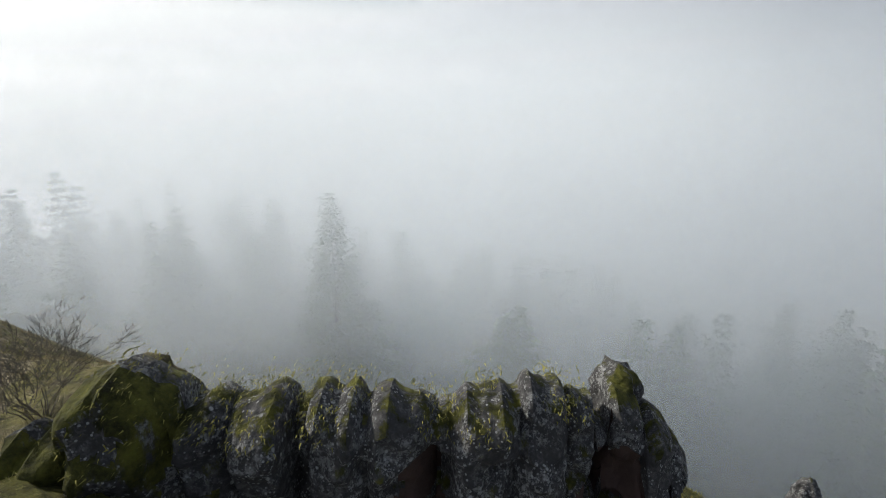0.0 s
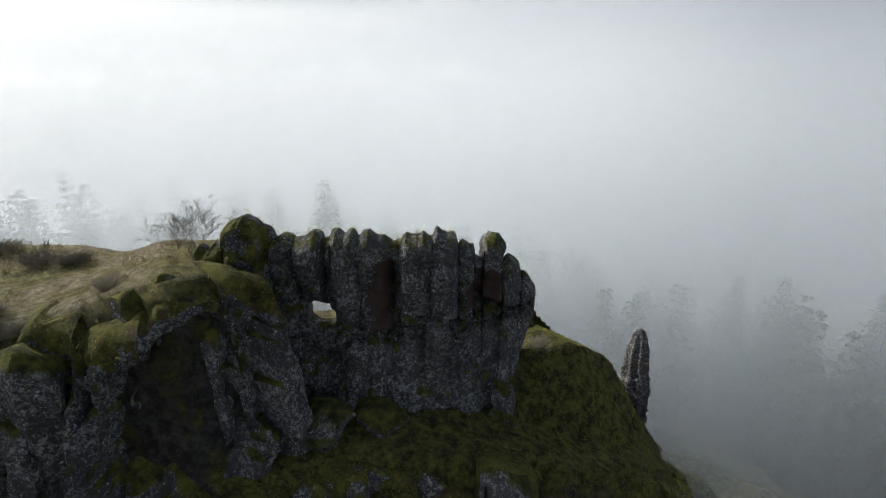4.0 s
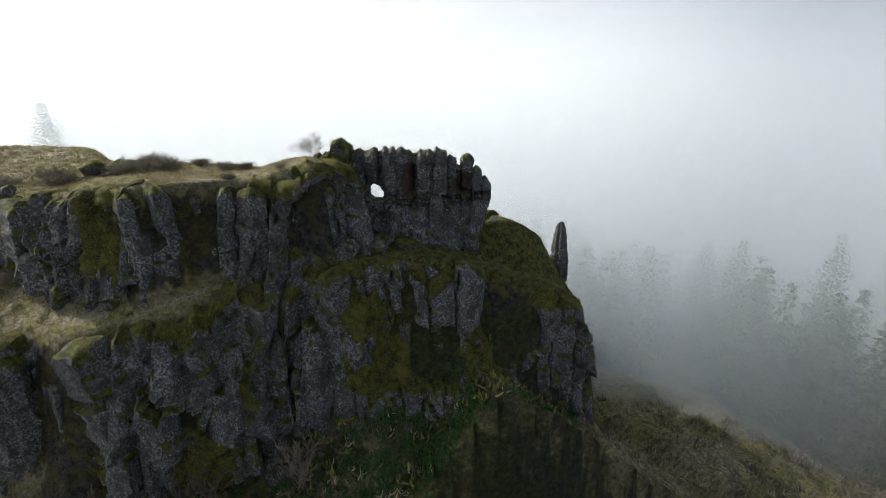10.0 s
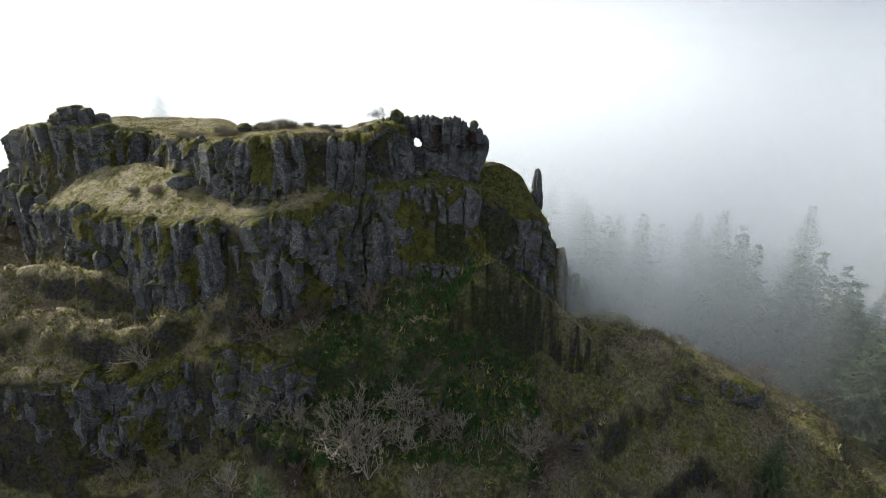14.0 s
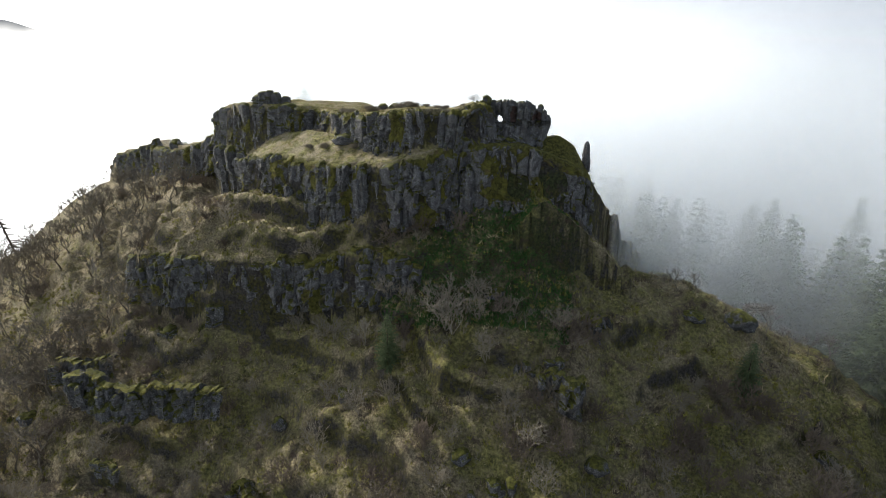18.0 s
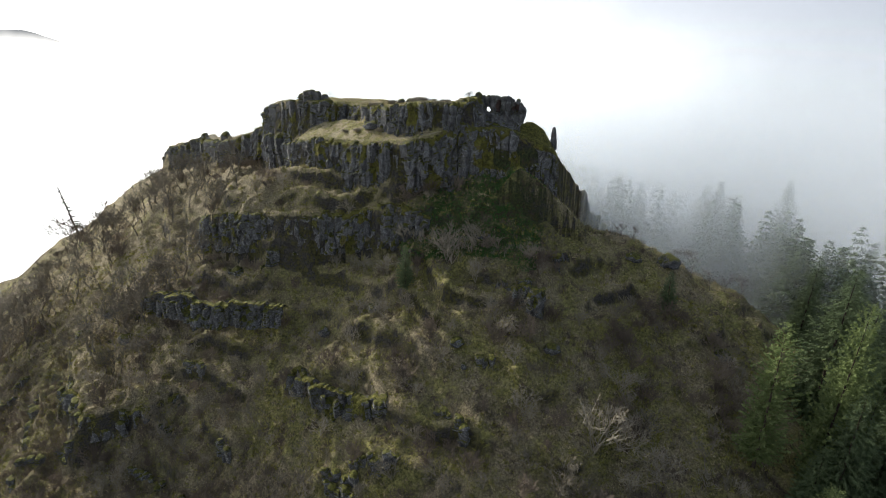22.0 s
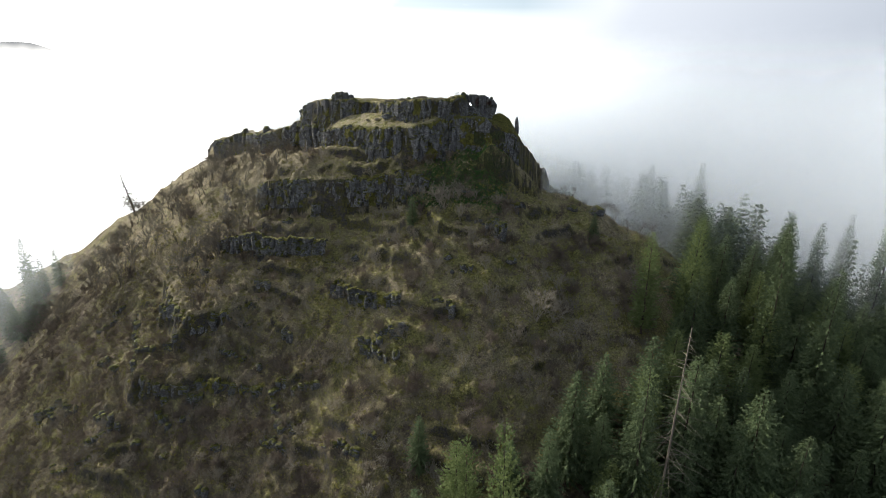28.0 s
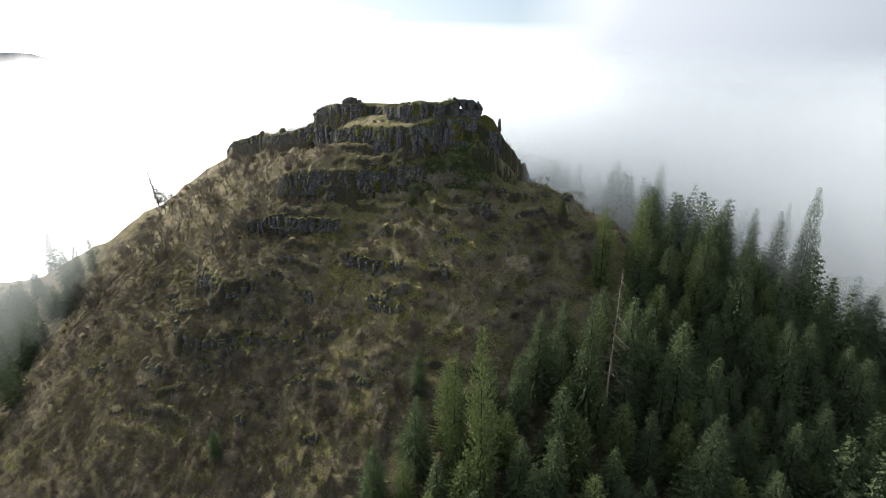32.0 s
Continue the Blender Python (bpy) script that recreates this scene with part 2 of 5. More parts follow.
M_ROCK = basalt()
M_MOSS = moss_mat()
M_ROCK_FIN = basalt("basalt_of_the_fin", 0.64, 0.66, 0.22, 2.0)
M_ROCK_MOSSY = basalt("moss_covered_basalt", 0.46, 0.70, 0.16, 1.6)
M_RUST = Mat("rust_stained_basalt")
M_RUST = M_RUST.done(M_RUST.mix(M_RUST.noise(1.5, 5), (0.042, 0.029, 0.026), (0.100, 0.064, 0.053)), M_RUST.noise(4, 5), 0.8, 0.12)
M_GROUND = hillside()
M_FIR = leafy("fir_needles", (0.060, 0.088, 0.048), (0.175, 0.225, 0.105), back=0.35)
M_PINE = leafy("pine_needles", (0.085, 0.120, 0.045), (0.225, 0.275, 0.105), back=0.35)
M_BARK = twiggy("conifer_bark", (0.040, 0.030, 0.022), (0.11, 0.085, 0.065))
M_TWIG = twiggy("bare_twigs", (0.110, 0.096, 0.072), (0.29, 0.255, 0.20))
M_LICHEN_TWIG = twiggy("lichen_grey_twigs", (0.17, 0.148, 0.108), (0.43, 0.385, 0.30))
M_BROWN_TWIG = twiggy("brown_thicket", (0.105, 0.082, 0.062), (0.29, 0.235, 0.18))
M_STRAW = leafy("dry_grass", (0.22, 0.185, 0.10), (0.52, 0.44, 0.255), 1.2)
M_MOSSGRASS = leafy("mossy_grass", (0.070, 0.072, 0.018), (0.27, 0.25, 0.068), 1.2)
M_CUSHION = leafy("moss_cushion", (0.075, 0.078, 0.018), (0.340, 0.315, 0.080), 1.0)
M_FERN = leafy("fern_green", (0.024, 0.060, 0.016), (0.070, 0.150, 0.036), 1.5)


# ---------------------------------------------------------------- small tools
def part(name, bm, material, parent, label=""):
    """Links a bmesh as one mesh object under parent."""
    me = bpy.data.meshes.new(name)
    bm.to_mesh(me)
    bm.free()
    return part_mesh(name, me, material, parent, label)


def part_mesh(name, me, material, parent, label=""):
    if material and not me.materials:
        me.materials.append(material)
    ob = new(name, me)
    if parent:
        ob.parent = parent
    if label:
        ob["label"] = label
    return ob


def mesh_from(name, verts, faces, smooth=False):
    me = bpy.data.meshes.new(name)
    if isinstance(faces, np.ndarray):
        n, k = faces.shape
        me.vertices.add(len(verts))
        me.vertices.foreach_set("co", np.asarray(verts, np.float32).ravel())
        me.loops.add(n * k)
        me.loops.foreach_set("vertex_index", faces.astype(np.int32).ravel())
        me.polygons.add(n)
        me.polygons.foreach_set("loop_start", np.arange(0, n * k, k, dtype=np.int32))
        me.update(calc_edges=True)
    else:
        me.from_pydata(verts, [], faces)
    me.polygons.foreach_set("use_smooth", np.full(len(me.polygons), smooth))
    me.update()
    return me


def hash2(i, j, seed):
    h = (i.astype(np.int64) * 374761393 + j.astype(np.int64) * 668265263 + seed * 974711) & 0x7FFFFFFF
    h = ((h ^ (h >> 13)) * 1274126177) & 0x7FFFFFFF
    return ((h ^ (h >> 16)) & 0xFFFF) / 65535.0


def value_noise(x, y, seed):
    i, j = np.floor(x), np.floor(y)
    u, v = x - i, y - j
    u, v = u * u * (3 - 2 * u), v * v * (3 - 2 * v)
    a, b = hash2(i, j, seed), hash2(i + 1, j, seed)
    c, d = hash2(i, j + 1, seed), hash2(i + 1, j + 1, seed)
    return (a * (1 - u) + b * u) * (1 - v) + (c * (1 - u) + d * u) * v - 0.5


def fbm(x, y, size, seed, octaves=4):
    total, gain = np.zeros_like(x), 1.0
    for o in range(octaves):
        total += gain * value_noise(x / size + 17.3 * o, y / size - 9.1 * o, seed + o)
        size, gain = size * 0.5, gain * 0.5
    return total


# ---------------------------------------------------------------- lie of the land
# ridge under the cliffs: x, y, height, fall per metre towards the viewer's side
RIDGE = [(-430, 20, -78, 0.45), (-245, 44, -43, 0.55), (-200, 52, -20, 0.58), (-169, 57, 0.5, 0.58), (-127, 60, 26, 0.60), (-92, 46, 33, 0.66), (-70, 30, 36, 0.66), (-58, 13, 26.5, 0.86), (-45, 9, 26.5, 0.97),
         (-15, 8.5, 29.5, 0.88), (-6, 8, 33, 0.86), (3, 10, 35, 0.82), (13, 19, 32.2, 0.68), (23, 22, 29.2, 0.64), (30, 21.5, 26.2, 0.62), (41, 25, 19.8, 0.55), (70, 32, 3, 0.5), (130, 40, -28, 0.35)]
# cliff rims, left to right: x, y, height of the rim
UPPER = [(-67, 42, 48), (-64.5, 36.6, 50), (-58, 31.5, 52.6), (-47, 26.6, 53.4), (-36, 26.5, 53.2), (-31, 21.8, 52.8), (-21.5, 15.2, 53.7), (-15.4, 13.8, 54.5), (-10.2, 15.6, 54.4),
         (-6.8, 15.9, 55.3), (-5.8, 17.6, 55.1), (-6.2, 18.8, 54.6)]
MIDDLE = [(-58, 34, 42), (-51, 25.2, 43.8), (-47.5, 21.5, 45.1), (-38.5, 17.4, 46.6), (-33.2, 14.6, 46.5), (-26, 12.4, 46.9), (-18.9, 11.4, 47.4), (-13.2, 12.1, 48.6), (-10.8, 13.4, 49.3),
          (-9.2, 15.2, 49.8), (-6.5, 14.8, 50.3), (0.2, 16.6, 49.9), (4.2, 17.9, 48.2), (6.7, 19.2, 47.2), (8.4, 20.4, 45.8), (8.9, 22.6, 44.2), (7.8, 25.5, 43.4), (6.0, 29, 42), (1, 36, 38)]
LOWER = [(-68, 16, 26.5), (-65.5, 11.4, 28.6), (-60.6, 8.6, 30.8), (-50, 6.6, 32.6), (-36.8, 5.6, 33.8), (-27.8, 7.4, 34.6), (-20.5, 8.0, 36.6), (-14.6, 7.6, 36.0), (-9.0, 8.4, 35.4), (-4.0, 10.2, 36.6)]
APRON = [(-13, 19, 40), (-12, 13.6, 42.6), (-9, 14.6, 44.2), (-4, 15.0, 44.6), (2, 16.2, 42.6), (5, 17.6, 40.0), (4, 22, 38)]
SHOULDER = [(0.6, 25, 49), (1.2, 19.8, 50.2), (3.8, 21.2, 51.0), (5.8, 22.4, 49.6), (7.2, 23.5, 47.4), (7.9, 25.2, 45.6), (7.6, 31, 43)]
SADDLE = [(-9.5, 22.5, 51.0), (-7.0, 20.6, 51.0), (-3.0, 20.9, 50.9), (1.0, 21.8, 50.6), (2.2, 24, 50)]
WEST = [(-131, 71, 31), (-127, 66.6, 33.4), (-115, 64.5, 36.4), (-107.8, 62.5, 38.0), (-97, 54, 38.6), (-84, 45, 40.6), (-72, 39.5, 44.0), (-64, 37.5, 47)]
BAND = [(-90, -16, -7), (-84, -22.6, -9), (-74.5, -33.5, -10.8), (-65, -34, -11.5), (-52, -31, -9), (-37.5, -31, -8.6), (-28, -27, -4)]
SHELF = [(-84, -10, 4.2), (-76, -17.6, 2.4), (-66, -23.2, 1.8), (-58, -20, 2.6), (-50, -14, 5.5)]


def line_field(x, y, line):
    """Distance to a polyline, on its left side positive, and its third and later numbers at the nearest place."""
    best = np.full(x.shape, 1e9)
    side, lean = np.zeros_like(x), np.zeros_like(x)
    vals = [np.zeros_like(x) for _ in line[0][2:]]
    for a, b in zip(line, line[1:]):
        dx, dy = b[0] - a[0], b[1] - a[1]
        f = np.clip(((x - a[0]) * dx + (y - a[1]) * dy) / (dx * dx + dy * dy), 0, 1)
        px, py = x - a[0] - f * dx, y - a[1] - f * dy
        d = np.hypot(px, py)
        turn = (dx * py - dy * px) / math.hypot(dx, dy)
        hit = (d < best - 1e-7) | ((d < best + 1e-7) & (np.abs(turn) > lean))
        best = np.where(hit, d, best)
        lean = np.where(hit, np.abs(turn), lean)
        side = np.where(hit, np.where(turn >= 0, 1.0, -1.0), side)
        for k, v in enumerate(vals):
            vals[k] = np.where(hit, a[2 + k] + f * (b[2 + k] - a[2 + k]), v)
    return best * side, vals


def tier(x, y, z, line, rise, reach, drop, steep=5.0, wobble=0.8, fade=0.9):
    """Raises the ground behind a cliff's rim to the rim's height; behind it the ground goes on by rise for reach metres, then falls."""
    d, (top,) = line_field(x, y, line)
    d = d + wobble * fbm(x, y, 3.5, 31)
    over = np.where(d > 0, rise * np.minimum(d, reach) - fade * np.maximum(d - reach, 0), steep * d)
    lift = top + over
    ok = (d > -drop / steep - 1.5)
    return np.where(ok, np.maximum(z, lift), z)


def ground_z(x, y):
    x, y = np.asarray(x, float), np.asarray(y, float)
    d = np.abs(line_field(x, y, RIDGE)[0])
    d = np.where(y > np.interp(x, [p[0] for p in RIDGE], [p[1] for p in RIDGE]), d, -d)
    total, weight = np.zeros_like(x), np.zeros_like(x)
    for a, b in zip(RIDGE, RIDGE[1:]):                        # each stretch of the ridge pulls, the nearest most
        e, (zc, fall) = line_field(x, y, (a, b))
        side = np.where(d < 0, fall * (np.sqrt(e * e + 9) - 3), 0.32 * (np.sqrt(e * e + 36) - 6))
        w = np.exp(-(np.abs(e) - np.abs(d)) / (5 + 0.12 * np.abs(d)))
        total, weight = total + w * (zc - side), weight + w
    z = total / weight
    z = z + 1.5 * fbm(x, y, 14, 3, 5) * np.clip(np.abs(d) / 10, 0.25, 1)
    floor = -62 - 48 * np.clip((-x - 20) / 120, 0, 1) - 30 * np.clip((y - 60) / 150, 0, 1) + 10 * fbm(x, y, 120, 9, 3)
    z = floor + np.logaddexp(0, (z - floor) / 9) * 9
    far = np.hypot(x + 20, y - 10)
    z = z + np.clip((far - 420) / 900, 0, 1) * 30 * fbm(x, y, 500, 21, 3)
    z = tier(x, y, z, SHELF, 0.5, 4, 4, 3.0, 2.2)
    z = tier(x, y, z, BAND, 0.6, 4, 6, 3.5, 2.4)
    z = tier(x, y, z, LOWER, 0.88, 8, 7, 5.0, 0.9)
    z = tier(x, y, z, WEST, 0.10, 5, 7, 5.0, 1.0, 0.6)
    z = tier(x, y, z, APRON, 0.3, 3, 30, 1.5, 1.0)
    z = tier(x, y, z, MIDDLE, np.interp(x, (-20, -8), (0.55, 0.10)), 6.0, 12, 5.0, 0.7, 0.8)
    z = tier(x, y, z, SADDLE, 0.06, 2.6, 1.0, 2.0, 0.3, 0.8)
    z = tier(x, y, z, SHOULDER, -0.15, 3, 0.6, 1.5, 0.4, 0.7)
    z = tier(x, y, z, UPPER, np.interp(x, (-40, -24, -17, -14, -11, -8), (0.02, 0.05, 0.03, -0.06, -0.05, 0.10)), np.interp(x, (-14, -8), (8.0, 2.6)), 7, 6.0, 0.6, 1.1)
    low = np.clip((44 - z) / 4, 0, 1)
    p = z * 1.25 + 7 * fbm(x, y, 18, 61, 3)                    # slumped turf steps
    z = z + low * (1.0 * (np.sin(p) + 0.35 * np.sin(2 * p)) * np.clip(0.45 + 2.0 * fbm(x, y, 10, 71, 2), 0, 1) + 1.9 * np.maximum(0, fbm(x, y, 2.0, 44, 3)))
    return z + 0.28 * fbm(x, y, 2.2, 5, 4)


def spread(lo, hi, step, end_lo, end_hi, grow=1.09):
    """Coordinates at an even step from lo to hi that open up towards the ends."""
    mid = list(np.arange(lo, hi, step))
    s, v, out = step, hi, []
    while v < end_hi:
        out.append(v)
        s *= grow
        v += s
    s, v, pre = step, lo, []
    while v > end_lo:
        s *= grow
        v -= s
        pre.append(v)
    return np.array(pre[::-1] + mid + out)


GX, GY = spread(-88, 40, 0.42, -2600, 2600, 1.045), spread(-44, 34, 0.38, -2600, 2600, 1.04)
GZ = ground_z(*np.meshgrid(GX, GY))


def ground():
    gx, gy = np.meshgrid(GX, GY)
    nx, ny = len(GX), len(GY)
    verts = np.stack([gx, gy, GZ], -1).reshape(-1, 3)
    i = (np.arange(ny - 1)[:, None] * nx + np.arange(nx - 1)[None, :]).ravel()
    faces = np.stack([i, i + 1, i + nx + 1, i + nx], 1)
    ob = part_mesh("ground", mesh_from("ground", verts, faces, True), M_GROUND, None)
    return tagged(ob, "steep grassy hillside with moss, bare soil and rock", "hillside", kind="structure")


hill = ground()


def zs_at(x, y):
    """Heights of the ground sheet itself, between its own points."""
    x, y = np.asarray(x, float), np.asarray(y, float)
    i, j = np.clip(np.searchsorted(GX, x) - 1, 0, len(GX) - 2), np.clip(np.searchsorted(GY, y) - 1, 0, len(GY) - 2)
    u, v = (x - GX[i]) / (GX[i + 1] - GX[i]), (y - GY[j]) / (GY[j + 1] - GY[j])
    return (GZ[j, i] * (1 - u) + GZ[j, i + 1] * u) * (1 - v) + (GZ[j + 1, i] * (1 - u) + GZ[j + 1, i + 1] * u) * v


def zat(x, y):
    return float(zs_at(x, y))


# ---------------------------------------------------------------- rock columns
def column_mesh(rng, corners=6, fine=4, levels=26, name="rock_column"):
    """A basalt column about 1 wide, 1 deep and 1 high, standing on z = 0: flat faces, crisp edges, broken joints and a chipped crown."""
    phase, verts, faces = rng.uniform(0, 6.28), [], []
    rim = [(phase + 6.283 * (k + rng.uniform(-0.24, 0.24)) / corners, rng.uniform(0.44, 0.66)) for k in range(corners)]
    pts = []
    for k in range(corners):
        (a0, r0), (a1, r1) = rim[k], rim[(k + 1) % corners]
        p0, p1 = Vector((math.cos(a0) * r0, math.sin(a0) * r0)), Vector((math.cos(a1) * r1, math.sin(a1) * r1))
        pts += [p0.lerp(p1, (0.05, 0.35, 0.68, 0.95)[f]) for f in range(fine)]
    sides = len(pts)
    off = Vector((rng.uniform(0, 90), rng.uniform(0, 90), rng.uniform(0, 90)))
    lean = (rng.uniform(-0.12, 0.12), rng.uniform(-0.12, 0.12))
    joints = sorted(rng.uniform(0.08, 0.9) for _ in range(4))
    shift = [(rng.uniform(-0.09, 0.09), rng.uniform(-0.09, 0.09), rng.uniform(0.86, 1.08)) for _ in range(5)]
    slope = (rng.uniform(-0.16, 0.16), rng.uniform(-0.16, 0.16))
    for k in range(levels + 1):
        h = k / levels
        crown = max(0.0, (h - 0.93) / 0.07)
        size = (1.08 - 0.16 * h) * (1 - 0.55 * crown ** 2)
        sx, sy, sc = shift[sum(h > j for j in joints)]
        for p in pts:
            x, y = p.x * size * sc + lean[0] * h + sx, p.y * size * sc + lean[1] * h + sy
            q = Vector((x * 2.0, y * 2.0, h * 5.0)) + off
            swell = 1 + 0.11 * noise.fractal(q, 0.7, 2.0, 3) + 0.10 * noise.fractal(q * 4.0, 0.6, 2.0, 3)
            verts.append((x * swell, y * swell, h + (slope[0] * x + slope[1] * y) * max(0.0, h - 0.6) * 1.6 + 0.03 * noise.noise(q * 2.3)))
    for k in range(levels):
        for s in range(sides):
            a, c = k * sides + s, k * sides + (s + 1) % sides
            faces.append((a, c, c + sides, a + sides))
    top = [verts[levels * sides + s] for s in range(sides)]
    verts.append((sum(v[0] for v in top) / sides, sum(v[1] for v in top) / sides, sum(v[2] for v in top) / sides + 0.015))
    for s in range(sides):
        faces.append((levels * sides + s, levels * sides + (s + 1) % sides, len(verts) - 1))
    me = mesh_from(name, verts, faces, True)
    me.set_sharp_from_angle(angle=radians(26))
    return me


rock_rng = random.Random(5)
COLUMNS = [column_mesh(rock_rng, rock_rng.choice((4, 5, 5, 6))) for _ in range(22)]
for me in COLUMNS:
    me.materials.append(M_ROCK)


def along(line, step=0.25):
    """Places along a rim: x, y, height and the unit way out over the edge."""
    out = []
    for a, c in zip(line, line[1:]):
        dx, dy = c[0] - a[0], c[1] - a[1]
        n = math.hypot(dx, dy)
        m = max(1, int(n / step))
        for k in range(m):
            f = k / m
            out.append((a[0] + f * dx, a[1] + f * dy, a[2] + f * (c[2] - a[2]), dy / n, -dx / n))
    return out


def rounded(line, times=2):
    """A polyline with its corners cut off."""
    p = np.array(line, float)
    for _ in range(times):
        a, b = p[:-1] * 0.75 + p[1:] * 0.25, p[:-1] * 0.25 + p[1:] * 0.75
        p = np.concatenate([p[:1], np.stack([a, b], 1).reshape(-1, p.shape[1]), p[-1:]])
    return p


def prisms(length, rng, width):
    """Columns side by side along a wall. The answer gives, for places s: the column, its place across from -1 to 1, and how far it stands out."""
    sizes = rng.uniform(0, 1, int(length / width[0]) + 6) ** 1.6 * (width[1] - width[0]) + width[0]
    edges = np.cumsum(sizes) - 2 * width[1]
    n = len(edges)
    left, right, flat, skew, push = rng.uniform(0.7, 2.6, n), rng.uniform(0.7, 2.6, n), rng.uniform(0.12, 0.42, n), rng.uniform(-0.22, 0.22, n), rng.uniform(-0.38, 0.42, n)

    def at(s):
        i = np.clip(np.searchsorted(edges, s) - 1, 0, n - 2)
        w = edges[i + 1] - edges[i]
        u = np.clip((s - edges[i]) / w * 2 - 1, -1, 1)
        return i, u, np.minimum(np.minimum((1 + u) * left[i], (1 - u) * right[i]) * 0.5, flat[i]) * w + skew[i] * u * w + push[i]

    return at


MOSS_SPOTS = []


def rock_face(root, line, height, width, seed, out=0.1, batter=0.18, jag=0.5, cut=0.16, fine=0.2, moss=0.10, lip=0.6):
    """One unbroken cliff wall of prisms grown together, broken into storeys and blocks, with moss hanging over its rim and in
    patches; where it recedes, the moss and soil of the slope cover it."""
    rng = np.random.default_rng(seed)
    p = rounded(line)
    at = np.concatenate([[0], np.cumsum(np.hypot(np.diff(p[:, 0]), np.diff(p[:, 1])))])
    s = np.arange(0, at[-1], fine)
    x, y, z = (np.interp(s, at, p[:, k]) for k in range(3))
    tx, ty = np.gradient(np.interp(s, at, p[:, 0])), np.gradient(np.interp(s, at, p[:, 1]))
    kernel = np.ones(9) / 9
    tx, ty = np.convolve(np.pad(tx, 4, "edge"), kernel, "valid"), np.convolve(np.pad(ty, 4, "edge"), kernel, "valid")
    ln = np.hypot(tx, ty)
    nx, ny = ty / ln, -tx / ln
    storeys = [prisms(at[-1], rng, width) for _ in range(4)]
    i, u, _ = storeys[0](s)
    tops = rng.uniform(-jag, 0.3 * jag, 900)[i]
    top = z + tops - 0.30 * np.abs(u) ** 6 + 0.35 * fbm(s, s * 0, 0.9, seed, 4)
    rows = int(height / fine)
    steps = rng.uniform(-0.22, 0.22, (900, 4))
    hang = 0.25 + 2.2 * lip * np.maximum(0, fbm(s, s * 0 + 3, 2.6, seed + 50, 3) + 0.22)
    layers = []
    for r in range(rows + 1):
        v = r / rows
        zz = z - height + (top - z + height) * v
        deep = top - zz
        drift = s + 0.8 * fbm(s, zz, 3.0, seed + 21, 3) + 0.07 * deep
        storey = np.clip(np.floor(deep / 3.0 + 1.6 * fbm(s, s * 0, 3.5, seed + 33, 3)), 0, 3).astype(int)
        o, block = np.zeros_like(s), np.zeros_like(s)
        for k, columns in enumerate(storeys):
            i, u, stands = columns(drift + 3.1 * k)
            here = storey == k
            o[here] = stands[here]
            block[here] = steps[i, np.floor(deep / 1.3 + 0.37 * i).astype(int) % 4][here]
        base = out + batter * (z - zz) + 1.3 * fbm(s, zz * 0.3, 4.0, seed + 30, 2)
        o = base + o + block + 0.42 * fbm(s + 5.7 * i, zz, 1.5, seed + 9, 4) + 0.14 * fbm(s, zz, 0.5, seed + 14, 2)
        bare = fbm(s, zz * 0.7, 4.5, seed + 5, 3)
        o = o - 1.1 * np.clip((bare - cut) / 0.14, 0, 1)
        green = np.maximum(np.clip((hang - deep) / 0.3, 0, 1), np.clip((fbm(s, zz * 0.6, 2.2, seed + 41, 4) - 0.26 + moss) / 0.08, 0, 1))
        soft = base + 0.30 + 0.35 * fbm(s, zz, 0.9, seed + 60, 4)
        o = o + 0.65 * green * (np.maximum(soft, o - 0.25) - o) - 0.30 * max(0, (v - 0.94) / 0.06) ** 2
        layers.append((o, zz, green))
    o, zz, green = layers[-1]
    for back, sink in ((0.5, -0.06), (1.1, 0.0), (1.9, 0.9)):
        layers.append((o - back, zz - sink + 0.16 * fbm(s, s * 0 + back, 0.6, seed + 3, 3), s * 0 + (lip > 0.2)))
    verts = np.concatenate([np.stack([x + nx * o, y + ny * o, zz], 1) for o, zz, _ in layers])
    green = np.concatenate([g for _, _, g in layers])
    m = len(s)
    a = (np.arange(len(layers) - 1)[:, None] * m + np.arange(m - 1)[None, :]).ravel()
    me = mesh_from("rock_face", verts, np.stack([a, a + 1, a + m + 1, a + m], 1), True)
    me.materials.append(M_ROCK)
    me.materials.append(M_MOSS)
    me.polygons.foreach_set("material_index", (green[a] > 0.5).astype(np.int32))
    me.set_sharp_from_angle(angle=radians(34))
    pick = (green > 0.5) & (rng.random(len(green)) < 2.2 * fine)
    MOSS_SPOTS.append(np.concatenate([verts[pick], np.tile(np.stack([nx, ny], 1), (len(layers), 1))[pick]], 1))
    return part_mesh("rock_face", me, None, root)


def stand(root, x, y, top, w, d, h, lean=5.0):
    ob = new("rock_column", rock_rng.choice(COLUMNS))
    ob.parent = root
    ob.matrix_basis = pose(x, y, top - h, rock_rng.uniform(-lean, lean), rock_rng.uniform(-lean, lean), rock_rng.uniform(0, 360)) @ Matrix.Diagonal((w, d, h, 1))
    return ob


